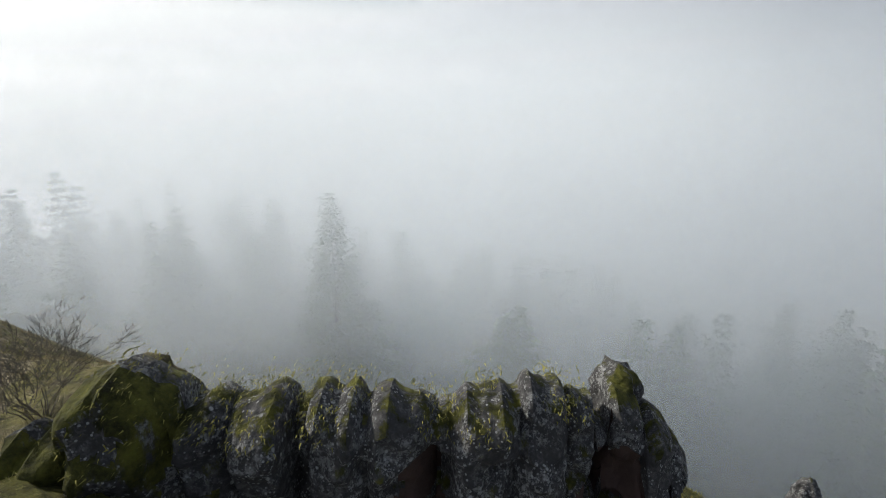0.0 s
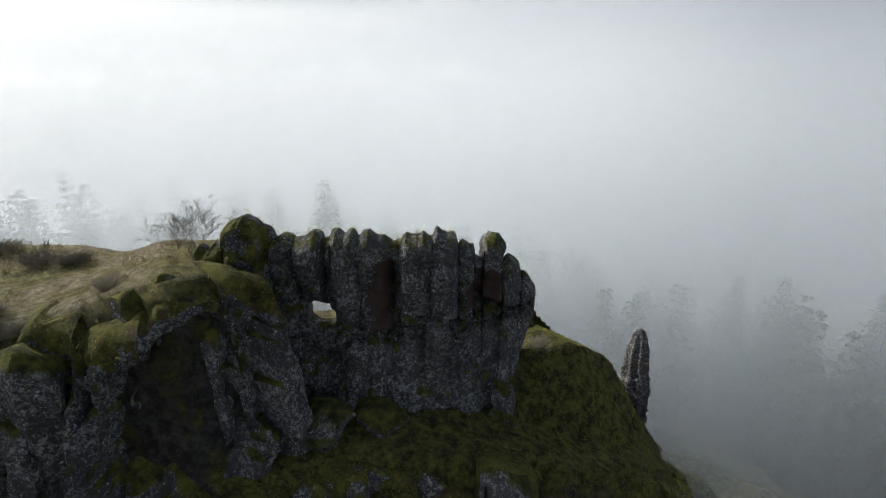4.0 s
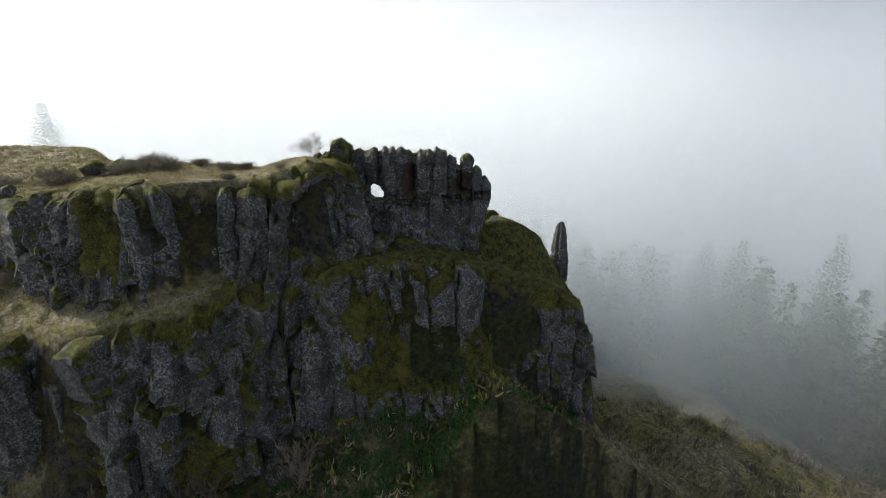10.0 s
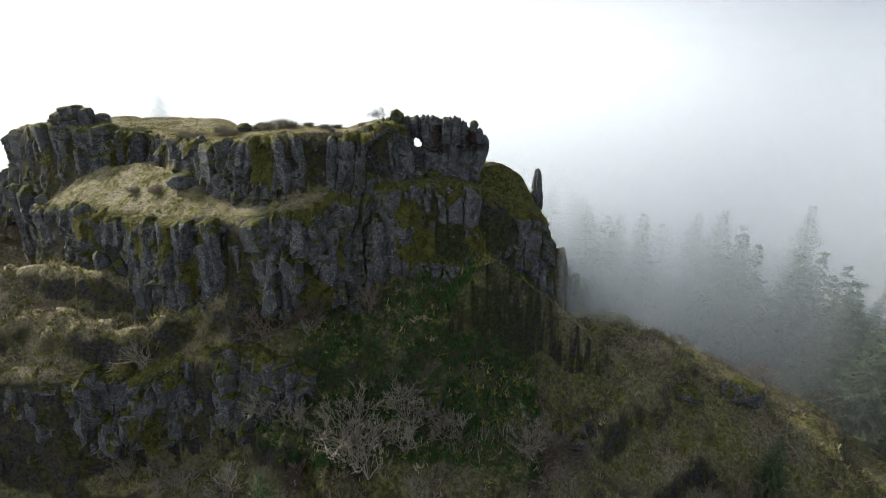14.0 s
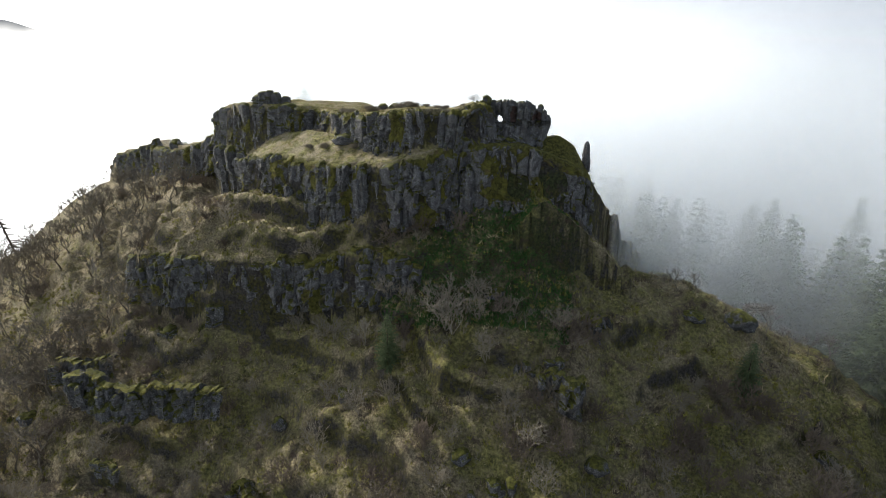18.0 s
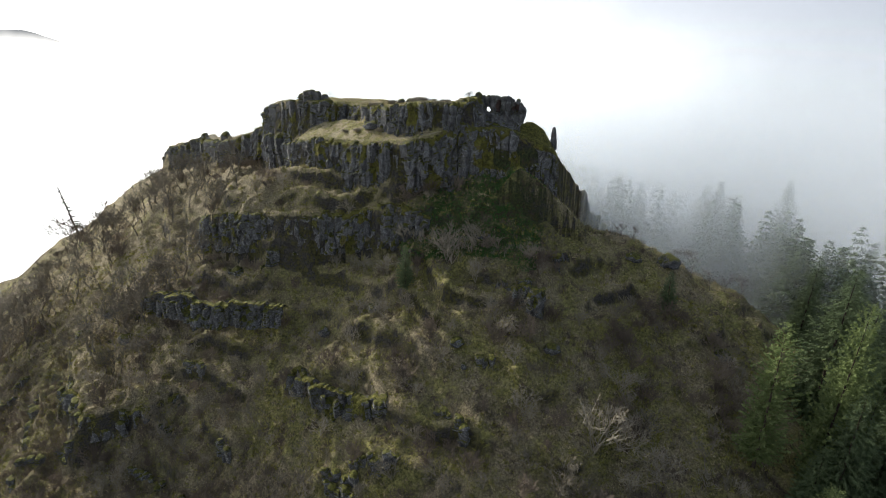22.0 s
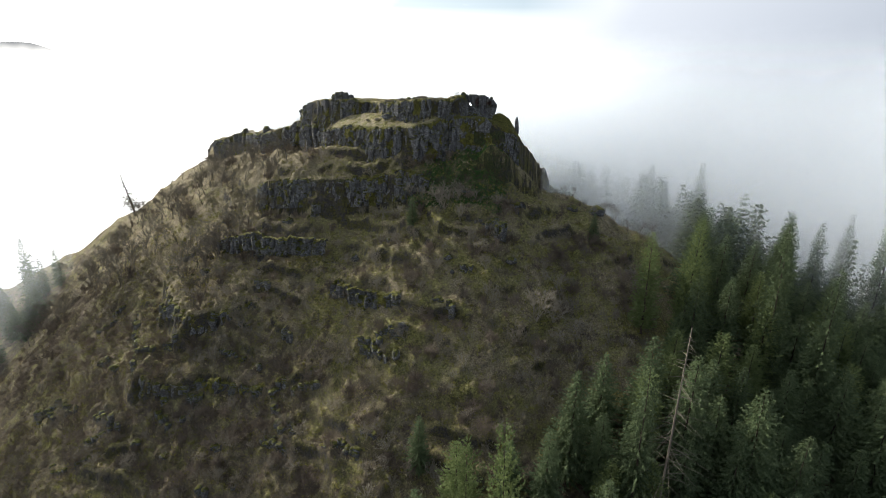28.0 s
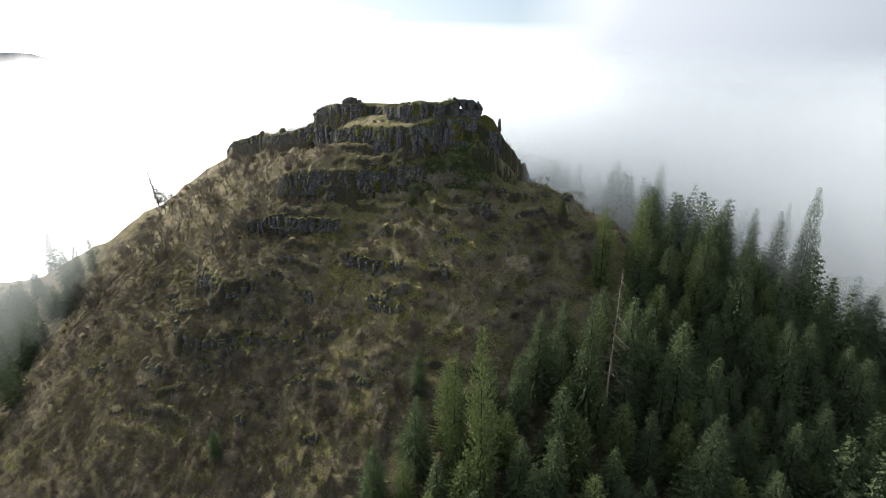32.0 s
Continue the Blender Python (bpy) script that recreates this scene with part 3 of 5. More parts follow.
def cliff(name, line, width, height, label, gap=0.58, second=0.6, drop=(1.5, 3.5), ragged=0.5, breaks=0.0):
    root = tagged(new(name), label, "cliff")
    since, need, skip = 0.0, 0.0, 0
    for x, y, z, ox, oy in along(line):
        since += 0.25
        if since < need:
            continue
        w = rock_rng.uniform(*width)
        since, need = 0.0, w * gap
        if skip:
            skip -= 1
            continue
        if rock_rng.random() < breaks:
            skip = rock_rng.randint(1, 3)
            continue
        h = rock_rng.uniform(*height)
        out = rock_rng.uniform(-0.45, 0.35)
        stand(root, x + ox * out, y + oy * out, z + rock_rng.uniform(-ragged, ragged * 0.5), w * rock_rng.uniform(1.1, 1.5), w * rock_rng.uniform(1.0, 1.5), h)
        if rock_rng.random() < second:
            out = rock_rng.uniform(0.2, 0.95)
            w2 = w * rock_rng.uniform(0.7, 1.1)
            stand(root, x + ox * out, y + oy * out, z - rock_rng.uniform(*drop), w2 * 1.1, w2 * 1.1, h)
    return root


wall = cliff("upper_cliff", UPPER[0:8], (0.9, 1.8), (5.0, 6.5), "dark columnar basalt cliff with pale lichen under the summit turf", gap=1.5, second=0.3)
rock_face(wall, UPPER[0:8], 8.0, (0.8, 1.7), 101, cut=0.30)
wall = cliff("upper_cliff", UPPER[7:11], (0.7, 1.25), (5.5, 6.8), "dark columnar basalt cliff with pale lichen beside the fin", gap=1.6, second=0.4, drop=(0.6, 2.5), ragged=0.4)
rock_face(wall, UPPER[6:11], 7.5, (0.7, 1.5), 102, jag=0.4, cut=0.26, fine=0.12)
wall = cliff("middle_cliff", MIDDLE[1:8], (1.2, 2.2), (6.0, 8.5), "dark columnar basalt cliff with pale lichen under the grassy bench", gap=1.3, second=0.5, drop=(1.5, 4.5))
rock_face(wall, MIDDLE[1:9], 9.5, (1.0, 2.4), 103, cut=0.26, moss=0.04, lip=0.8)
wall = cliff("middle_cliff", MIDDLE[8:13], (1.0, 1.9), (3.5, 6.5), "dark columnar basalt cliff with pale lichen and mossy clefts", gap=1.2, second=0.6, drop=(1.5, 3.5), ragged=0.7)
rock_face(wall, MIDDLE[7:15], 12.0, (1.1, 2.4), 104, out=0.3, batter=0.19, jag=0.8, cut=0.26, fine=0.15, moss=0.05)
wall = cliff("lower_cliff", LOWER[:8], (1.2, 2.2), (4.5, 6.5), "low dark basalt cliff band across the hillside", gap=1.2, second=0.5, drop=(0.8, 3.0), ragged=1.0, breaks=0.10)
rock_face(wall, LOWER[:8], 8.0, (1.1, 2.4), 105, jag=0.9, cut=0.26, moss=0.0, lip=0.5)
wall = cliff("lower_cliff", LOWER[7:], (0.9, 1.7), (2.5, 5.0), "broken basalt spurs among green undergrowth", gap=1.6, second=0.6, drop=(0.8, 3.0), ragged=1.2, breaks=0.25)
rock_face(wall, LOWER[7:], 7.0, (0.9, 1.8), 106, jag=1.2, cut=-0.05)
cliff("upper_cliff", [(-10, 15.6, 50.0), (-8, 15.6, 50.6), (-6, 16.4, 50.9), (-3, 17.2, 50.8), (0.6, 18.4, 50.4), (2.4, 19.6, 50.0)], (0.7, 1.4), (2.8, 4.0), "mossy basalt columns at the foot of the fin", gap=1.7, second=0.4, drop=(0.6, 1.8), ragged=0.8)
cliff("middle_cliff", [(6.9, 19.3, 45.4), (8.5, 20.6, 44.4), (9.0, 22.4, 43.2)], (1.2, 2.0), (7.0, 9.5), "dark basalt columns under the mossy shoulder", gap=1.2, second=0.5)
cliff("upper_cliff", [(-67, 40.5, 44), (-63, 34.6, 44.6), (-58.6, 30.2, 45.4), (-54.5, 28.0, 45.6), (-51.5, 26.4, 45)], (1.3, 2.4), (8.5, 10.5), "dark basalt columns at the corner of the summit", gap=0.9, second=0.5)
wall = cliff("west_cliff", WEST, (1.5, 3.0), (6.0, 8.0), "dark basalt wall on the ridge crest", gap=1.4, ragged=1.0)
rock_face(wall, WEST, 8.0, (1.4, 2.8), 107, jag=1.0, cut=0.3, fine=0.3)
wall = cliff("rock_band", BAND, (1.2, 3.0), (3.5, 5.5), "broken dark basalt band with mossy grass on top", gap=1.2, breaks=0.12, ragged=0.9)
rock_face(wall, BAND, 7.0, (1.2, 2.6), 108, jag=1.4, cut=0.06, fine=0.25, moss=0.0, lip=0.4)
wall = cliff("rock_shelf", SHELF, (1.2, 2.6), (2.0, 3.4), "short mossy basalt ledge on the slope", gap=1.2, breaks=0.2, ragged=0.8)
rock_face(wall, SHELF, 5.0, (1.2, 2.6), 109, jag=0.9, cut=0.06, fine=0.25)
for n, line in enumerate(([(-57, -9, 20.5), (-53, -11, 21.0), (-46, -9.4, 20.2), (-41, -7.2, 20.0), (-35, -7, 20.4)], [(-30, -13, 12.2), (-24, -15.5, 12.0), (-17, -17, 11.4), (-11, -16, 12.4)],
                          [(-70, -3, 16), (-63, -5, 17.2), (-57, -3.5, 19.4)], [(5.5, -1.0, 27.4), (8, -2.4, 27.6), (10.6, -1.2, 27.0)], [(9.0, 9.0, 29.6), (11.2, 8.4, 30.0), (13.5, 9.6, 29.4)])):
    ledge = tagged(new("rock_ledge"), "broken basalt ledge with hanging moss across the slope", "rock", "ledges on the slope")
    rock_face(ledge, line, 4.5, (0.9, 2.0), 120 + n, jag=0.6, cut=-0.02, moss=-0.1, lip=0.1)
    for x, y, z, ox, oy in along(line, 2.2):
        stand(ledge, x + 0.5 * ox, y + 0.5 * oy, z - rock_rng.uniform(0.3, 1.2), rock_rng.uniform(0.9, 1.7), rock_rng.uniform(0.9, 1.5), rock_rng.uniform(2.4, 3.6), 7)


def big_column(rng, cx, cy, w, d, z0, z1, round_top=0.5, rough=1.0, sides=44, tilt=0.0, name="rock_column"):
    """A single weathered pillar modelled finely at its place in the world."""
    corners = rng.randint(5, 7)
    ph = rng.uniform(0, 6.28)
    verts, faces = [], []
    levels = max(8, int((z1 - z0) / 0.12))
    for k in range(levels + 1):
        h = k / levels
        z = z0 + (z1 - z0) * h
        crown = max(0.0, 1 - (z1 - z) / round_top)
        size = (1.04 - 0.10 * h) * math.sqrt(max(0.0, 1 - 0.985 * crown ** 2.4))
        for s in range(sides):
            a = 6.2832 * s / sides
            poly = 0.5 / (0.78 + 0.22 * math.cos(((a - ph) % (6.2832 / corners)) * corners / 2 - math.pi / 2) ** 2) * 0.82
            x, y = math.cos(a) * poly * w * size, math.sin(a) * poly * d * size
            q = Vector((cx + x, cy + y, z * 0.55))
            sw = 1 + rough * (1 - 0.8 * crown) * (0.30 * noise.fractal(q * 0.9, 0.8, 2.0, 3) + 0.26 * noise.fractal(Vector((cx + x, cy + y, z)) * 4.2, 0.5, 2.1, 4))
            verts.append((cx + x * sw + tilt * (z - z0), cy + y * sw, z + 0.16 * noise.fractal(Vector((cx + x, cy + y, z)) * 3.0, 0.5, 2.1, 4) * (0.3 + 0.35 * crown)))
    for k in range(levels):
        for s in range(sides):
            a, c = k * sides + s, k * sides + (s + 1) % sides
            faces.append((a, c, c + sides, a + sides))
    verts.append((cx + tilt * (z1 - z0), cy, z1 + 0.02))
    for s in range(sides):
        faces.append((levels * sides + s, levels * sides + (s + 1) % sides, len(verts) - 1))
    return mesh_from(name, verts, faces, True)


# fin with the hole; its columns from west to east: x where it begins, top, how far it stands out
FIN = [(-7.5, 55.35, 0.15), (-6.5, 56.0, 0.30), (-5.45, 55.55, 0.12), (-4.8, 55.6, 0.04), (-4.0, 55.4, -0.30), (-3.78, 55.68, 0.20), (-3.0, 55.72, 0.08), (-2.1, 55.4, -0.32), (-1.8, 55.55, 0.26), (-0.9, 55.42, 0.30), (-0.1, 55.05, 0.12),
       (0.45, 54.55, -0.42), (0.72, 55.1, 0.02), (1.36, 54.4, 0.34), (2.0, 53.5, 0.26), (2.65, 53.4, 0.2)]


def fin_mesh():
    """A standing wall of columns grown together, with a hole worn right through it and two rust-red hollows."""
    xs, rows = np.arange(-7.5, 2.62, 0.07), 118
    starts, tops, outs = (np.array([f[k] for f in FIN]) for k in range(3))
    i = np.clip(np.searchsorted(starts, xs, "right") - 1, 0, len(FIN) - 2)
    w = starts[i + 1] - starts[i]
    u = (xs - starts[i]) / w * 2 - 1
    yc = np.interp(xs, (-7.5, -5.8, -4.3, -2.4, -0.5, 0.6, 1.6, 2.6), (18.2, 18.7, 19.0, 18.95, 19.5, 20.1, 20.6, 21.0))
    side = np.array([1, -1, 1, 1, -1, 1, -1, 1, -1, 1, 1, -1, 1, -1, 1, 1])[i]
    prism = (np.minimum(np.minimum((1 + u) * 1.6, (1 - u) * 1.6) * 0.5, 0.36) * w + 0.12 * side * u * w) * 0.75
    top = np.minimum(tops[i], np.interp(xs, (0.7, 1.0, 1.5, 2.2, 2.65), (57, 55.2, 54.6, 53.6, 52.9))) + 0.10 - 0.24 * np.abs(u) ** 4 * np.minimum(w, 0.8) + 0.34 * fbm(xs, xs * 0, 0.35, 60, 3)
    end = np.sqrt(np.clip(1 - (np.abs(xs + 2.44) / 5.08) ** 10, 0.02, 1))
    front, back, flat = [], [], []
    for r in range(rows + 1):
        v = r / rows
        z = 46.5 + (top - 46.5) * v
        flat.append(np.stack([xs, z], 1))
        hollow = np.clip(1.25 - ((xs + 2.35) / 0.52) ** 2 - ((z - 54.0) / 0.95) ** 2 + 0.8 * fbm(xs, z, 0.5, 77, 3), 0, 1) + np.clip(1.25 - ((xs - 0.72) / 0.50) ** 2 - ((z - 53.45) / 0.95) ** 2 + 0.8 * fbm(xs, z, 0.5, 78, 3), 0, 1)
        crown = np.clip(1 - (top - z) / 0.38, 0, 1)
        thick = np.sqrt(1 - 0.96 * crown ** 2.4) * end
        column = np.clip((z - 52.0) / 1.2, 0.25, 1)
        o = 0.42 + (0.62 * outs[i] + prism) * column + 0.30 * np.maximum(0, 52.4 - z) - 0.42 * hollow + 0.55 * fbm(xs + 1.7 * i * column, z, 1.2, 62, 5) + 0.20 * fbm(xs, z, 0.3, 66, 3)
        thin = 1 - 0.55 * np.exp(-((xs + 4.2) / 0.75) ** 2 - ((z - 53.15) / 0.8) ** 2)
        o = o * thin
        x = xs - 0.45 * np.clip((xs - 0.8) / 1.8, 0, 1) * np.clip((52.3 - z) / 1.6, 0, 1)
        zz = z + 0.05 * fbm(xs, z, 0.3, 70, 2)
        front.append(np.stack([x, yc - o * thick, zz], 1))
        back.append(np.stack([x, yc + (0.5 + 0.3 * fbm(xs, z, 1.1, 81, 3) + 0.2 * np.maximum(0, 52 - z)) * thick * thin, zz], 1))
    m = len(xs)
    flat = np.concatenate(flat)
    f, b = np.concatenate(front), np.concatenate(back)
    dx, dz = flat[:, 0] + 4.2, flat[:, 1] - 53.15
    a = np.arctan2(dz, dx)
    reach = 0.43 * (1 + 0.13 * np.cos(2 * a + 2.2) + 0.09 * np.cos(3 * a + 1.1) + 0.05 * np.cos(7 * a))
    rr = np.hypot(dx, dz) / reach
    inside = rr < 1
    q = (np.arange(rows)[:, None] * m + np.arange(m - 1)[None, :]).ravel()
    quads = np.stack([q, q + 1, q + m + 1, q + m], 1)
    gone = inside[quads].all(1)
    rim = inside & (rr > 0.02)
    for co in (f, b):
        co[rim, 0] += dx[rim] * (1 / rr[rim] - 1)
        co[rim, 2] += dz[rim] * (1 / rr[rim] - 1)
    kept = quads[~gone]
    n = len(f)
    faces = [kept, kept[:, ::-1] + n]
    lost = {(int(c[k]), int(c[(k + 1) % 4])) for c in quads[gone] for k in range(4)}
    faces.append(np.array([(p, r, r + n, p + n) for p, r in lost if (r, p) not in lost]))
    t = np.arange(rows * m, rows * m + m - 1)
    faces.append(np.stack([t, t + 1, t + 1 + n, t + n], 1))
    for c in (0, m - 1):
        e = np.arange(rows) * m + c
        faces.append(np.stack([e, e + m, e + m + n, e + n], 1))
    faces = np.concatenate(faces)
    me = mesh_from("rock_face", np.concatenate([f, b]), faces, True)
    me.materials.append(M_ROCK_FIN)
    me.materials.append(M_RUST)
    me.materials.append(M_ROCK_MOSSY)
    mid = flat[faces[:len(kept), 0]]
    edge = 1.9 * fbm(mid[:, 0], mid[:, 1], 0.55, 90, 4) + 0.15
    red = (((mid[:, 0] + 2.35) / 0.55) ** 2 + ((mid[:, 1] - 54.0) / 1.0) ** 2 + edge < 1) | (((mid[:, 0] - 0.72) / 0.52) ** 2 + ((mid[:, 1] - 53.45) / 1.0) ** 2 + edge < 1)
    slot = np.zeros(len(faces), np.int32)
    slot[:len(kept)] = np.where(red, 1, np.where(mid[:, 0] + 0.8 * edge < -5.4, 2, 0))
    me.polygons.foreach_set("material_index", slot)
    me.set_sharp_from_angle(angle=radians(40))
    turfy = np.concatenate([flat[:, 0] < -5.3, np.zeros(n, bool)]) & (fbm(np.tile(flat[:, 0], 2), np.tile(flat[:, 1], 2), 0.9, 95, 3) > -0.05)
    caps = np.tile(np.repeat(np.arange(rows + 1) > rows - 4, m), 2) & (fbm(np.tile(flat[:, 0], 2), np.tile(flat[:, 1], 2), 0.7, 96, 3) > 0.05)
    spots = np.concatenate([f, b])[(turfy & (np.random.default_rng(6).random(2 * n) < 0.10)) | (caps & (np.random.default_rng(7).random(2 * n) < 0.5))]
    MOSS_SPOTS.append(np.concatenate([spots, np.tile((0.0, -1.0), (len(spots), 1))], 1))
    return me


fin_rng = random.Random(8)
fin = tagged(new("rock_fin"), "upright basalt fin with a natural hole and rust-red hollows", "rock")
part_mesh("rock_face", fin_mesh(), None, fin)
for x, y, w, d, z0, z1 in [(-7.3, 17.9, 1.3, 1.5, 50, 55.1), (1.05, 20.75, 0.85, 1.2, 51.5, 55.12), (-0.75, 18.75, 0.8, 0.7, 50.5, 53.2), (-3.1, 18.25, 0.9, 0.7, 49.5, 52.5), (-5.9, 17.75, 1.0, 0.9, 49.5, 53.6)]:
    part_mesh("rock_column", big_column(fin_rng, x, y, w, d, z0, z1, 0.4, 0.8, 30), M_ROCK_FIN, fin)
spire = tagged(part_mesh("rock_spire", big_column(fin_rng, 7.8, 23.9, 1.15, 1.15, 45.6, 49.95, 2.6, 0.75, tilt=-0.03), M_ROCK_FIN, None), "slim free-standing basalt spire on the mossy shoulder", "rock")


def boulder(x, y, w, h, material, label, seed):
    me = bpy.data.meshes.new("boulder")
    bm = bmesh.new()
    bmesh.ops.create_icosphere(bm, subdivisions=3, radius=1)
    for v in bm.verts:
        q = v.co * 1.3 + Vector((seed * 7.1, 0, 0))
        v.co *= 1 + 0.35 * noise.fractal(q, 0.8, 2, 4)
        v.co = Vector((v.co.x * w / 2, v.co.y * w / 2.4, v.co.z * h / 2))
    for f in bm.faces:
        f.smooth = True
    bm.to_mesh(me)
    bm.free()
    ob = part_mesh("boulder", me, material, None)
    ob.matrix_basis = pose(x, y, zat(x, y) + h * 0.22, 0, 0, seed * 40)
    return tagged(ob, label, "boulder")


boulder(-26.9, 17.0, 3.0, 1.8, M_ROCK, "mossy basalt boulder resting on the grassy bench", 1)
boulder(-20.2, 20.8, 2.4, 1.4, M_ROCK, "mossy basalt boulder among brush on the summit turf", 2)
boulder(-22.4, 21.3, 1.8, 1.2, M_ROCK, "mossy basalt boulder among brush on the summit turf", 3)
summit_rock = tagged(new("summit_rock"), "blocky basalt outcrop on the summit turf", "rock")
for x, y, top, w in [(-48.6, 27.6, 54.7, 1.8), (-47.2, 27.4, 55.4, 1.9), (-45.9, 27.8, 55.6, 2.0), (-44.5, 27.6, 55.3, 1.7), (-43.4, 28.0, 54.6, 1.6), (-46.4, 28.9, 55.2, 2.0)]:
    stand(summit_rock, x, y, top, w, w, 3.2)
boulder(-42.0, 26.5, 3.4, 1.5, M_ROCK, "basalt boulder on the summit turf", 5)
boulder(-107.5, 63.0, 3.0, 3.6, M_ROCK, "pointed basalt horn on the ridge wall", 6)
boulder(-88, 49.5, 3.5, 3.4, M_ROCK, "pointed basalt horn on the ridge wall", 7)
boulder(31.0, 20.5, 4.0, 2.6, M_ROCK, "mossy basalt boulder on the ridge shoulder", 8)
OUTCROP = random.Random(90)
for n in range(30):
    x, y = OUTCROP.uniform(-95, 42), OUTCROP.uniform(-48, 10)
    if x < 40 + (y - 8) * 0.9:
        boulder(x, y, OUTCROP.uniform(1.0, 3.2), OUTCROP.uniform(1.0, 2.6), M_ROCK, "weathered mossy basalt outcrop on the slope", 20 + n)
for n in range(64):                                             # broken ledges that crop out of the slope
    x, y = OUTCROP.uniform(-110, 40), OUTCROP.uniform(-52, 6)
    if x > 36 + (y - 8) * 0.9:
        continue
    ledge = tagged(new("rock_ledge"), "small broken basalt ledge in the grassy slope", "rock", "ledges on the slope")
    a = OUTCROP.uniform(-0.5, 0.5)
    count = OUTCROP.randint(3, 8)
    for k in range(count):
        f = (k - count / 2) * 0.95
        px, py = x + math.cos(a) * f, y + math.sin(a) * f + OUTCROP.uniform(-0.4, 0.4)
        h = OUTCROP.uniform(2.2, 3.6)
        stand(ledge, px, py, zat(px, py + 0.6) + OUTCROP.uniform(0.1, 0.9), OUTCROP.uniform(1.0, 1.9), OUTCROP.uniform(1.0, 1.7), h, 9)
boulder(24.5, 18.5, 3.0, 1.6, M_ROCK, "mossy basalt boulder on the ridge shoulder", 9)


# ---------------------------------------------------------------- conifers
def conifer_meshes(rng, height, radius, kind, dense=1.0):
    """Trunk and crown of a conifer: whorls of boughs, each set with needle fans to both sides."""
    verts, faces = [], []
    sides = 6
    for k in range(7):
        h = height * 0.97 * k / 6
        r = 0.012 * height * (1 - k / 6.2)
        for s in range(sides):
            a = 2 * math.pi * s / sides
            verts.append((math.cos(a) * r, math.sin(a) * r, h))
    for k in range(6):
        for s in range(sides):
            a, c = k * sides + s, k * sides + (s + 1) % sides
            faces.append((a, c, c + sides, a + sides))
    trunk = mesh_from("trunk", verts, faces, True)
    verts = []
    low = 0.05 if kind == "fir" else 0.10
    z, turn = height * low, 0.0
    off = Vector((rng.uniform(0, 99), rng.uniform(0, 99), 0))
    size = 1 / dense ** 0.5
    while z < height * 0.985:
        f = (z / height - low) / (1 - low)
        if kind == "fir":
            reach = radius * (1 - f) ** 0.68 * min(1, 0.7 + 1.2 * f) + 0.12
        else:
            reach = radius * max(0.0, math.sin(math.pi * min(0.985, 0.30 + 0.69 * f))) ** 0.72 + 0.15
        count = max(5, int((6 + 1.5 * reach) * dense ** 0.3))
        for b in range(count):
            a = turn + 6.283 * (b + rng.uniform(-0.3, 0.3)) / count
            bough = 1 + 0.55 * noise.noise(Vector((math.cos(a) * 1.6, math.sin(a) * 1.6, z * 0.55)) + off)
            ln = reach * rng.uniform(0.72, 1.08) * bough
            tilt = (0.30 - 0.62 * (1 - f)) if kind == "fir" else (0.55 - 0.55 * (1 - f))
            ca, sa = math.cos(a), math.sin(a)
            fans = max(2, int(ln / (0.31 * size)))
            for k in range(fans):
                t = 0.22 + 0.78 * (k + rng.random()) / fans
                cx, cy, cz = ca * ln * t, sa * ln * t, z + ln * (tilt * t + (0.16 if kind == "fir" else 0.22) * t * t) + rng.uniform(-0.12, 0.12)
                for way in (-1, 1, 0):
                    if way == 0 and k % 2:
                        continue
                    e = a + way * rng.uniform(0.45, 1.0)
                    w = size * rng.uniform(0.32, 0.60) * (0.55 + 0.45 * (1 - f)) * (1.15 - 0.35 * t)
                    ux, uy, uz = math.cos(e), math.sin(e), rng.uniform(-0.75, 0.20) if kind == "fir" else rng.uniform(-0.35, 0.75)
                    px, py, pz = -uy * w * 0.32, ux * w * 0.32, rng.uniform(-0.55, 0.55) * w
                    bx, by, bz = cx - ux * w * 0.3, cy - uy * w * 0.3, cz - uz * w * 0.3
                    verts += [(bx + px, by + py, bz + pz), (bx - px, by - py, bz - pz), (cx + ux * w, cy + uy * w, cz + uz * w)]
        turn += 2.4
        z += rng.uniform(0.42, 0.62) * (1 if kind == "fir" else 1.1) * size
    return trunk, mesh_from("crown", np.array(verts), np.arange(len(verts)).reshape(-1, 3))


tree_rng = random.Random(11)
KINDS = [("fir", 26, 5.2), ("fir", 24, 4.5), ("fir", 22, 4.9), ("fir", 29, 6.1), ("pine", 20, 3.2), ("pine", 23, 3.1), ("fir", 18, 4.0)]
LABELS = {"fir": "tall dark green fir tree with drooping boughs", "pine": "yellow-green pine tree with a full rounded crown"}


def conifer(kind, height, radius):
    trunk, crown = conifer_meshes(tree_rng, height, radius, kind)
    root = tagged(new("fir_tree" if kind == "fir" else "pine_tree"), LABELS[kind], "tree", "conifers on the hill")
    part_mesh("trunk", trunk, M_BARK, root)
    part_mesh("crown", crown, M_FIR if kind == "fir" else M_PINE, root)
    return root


STOCK = [conifer(*k) for k in KINDS]
MIST = [(-14, 62, 49), (23, 88, 32), (55, 75, 27), (-37, 74, 44), (-36, 90, 43), (-25, 77, 45), (-24, 69, 43), (-14, 78, 41), (-7, 77, 41), (-12, 92, 37), (3, 79, 39), (0, 95, 33), (9, 84, 35), (17, 95, 32), (24, 78, 32), (47, 82, 30), (48, 73, 33)]
used = set()


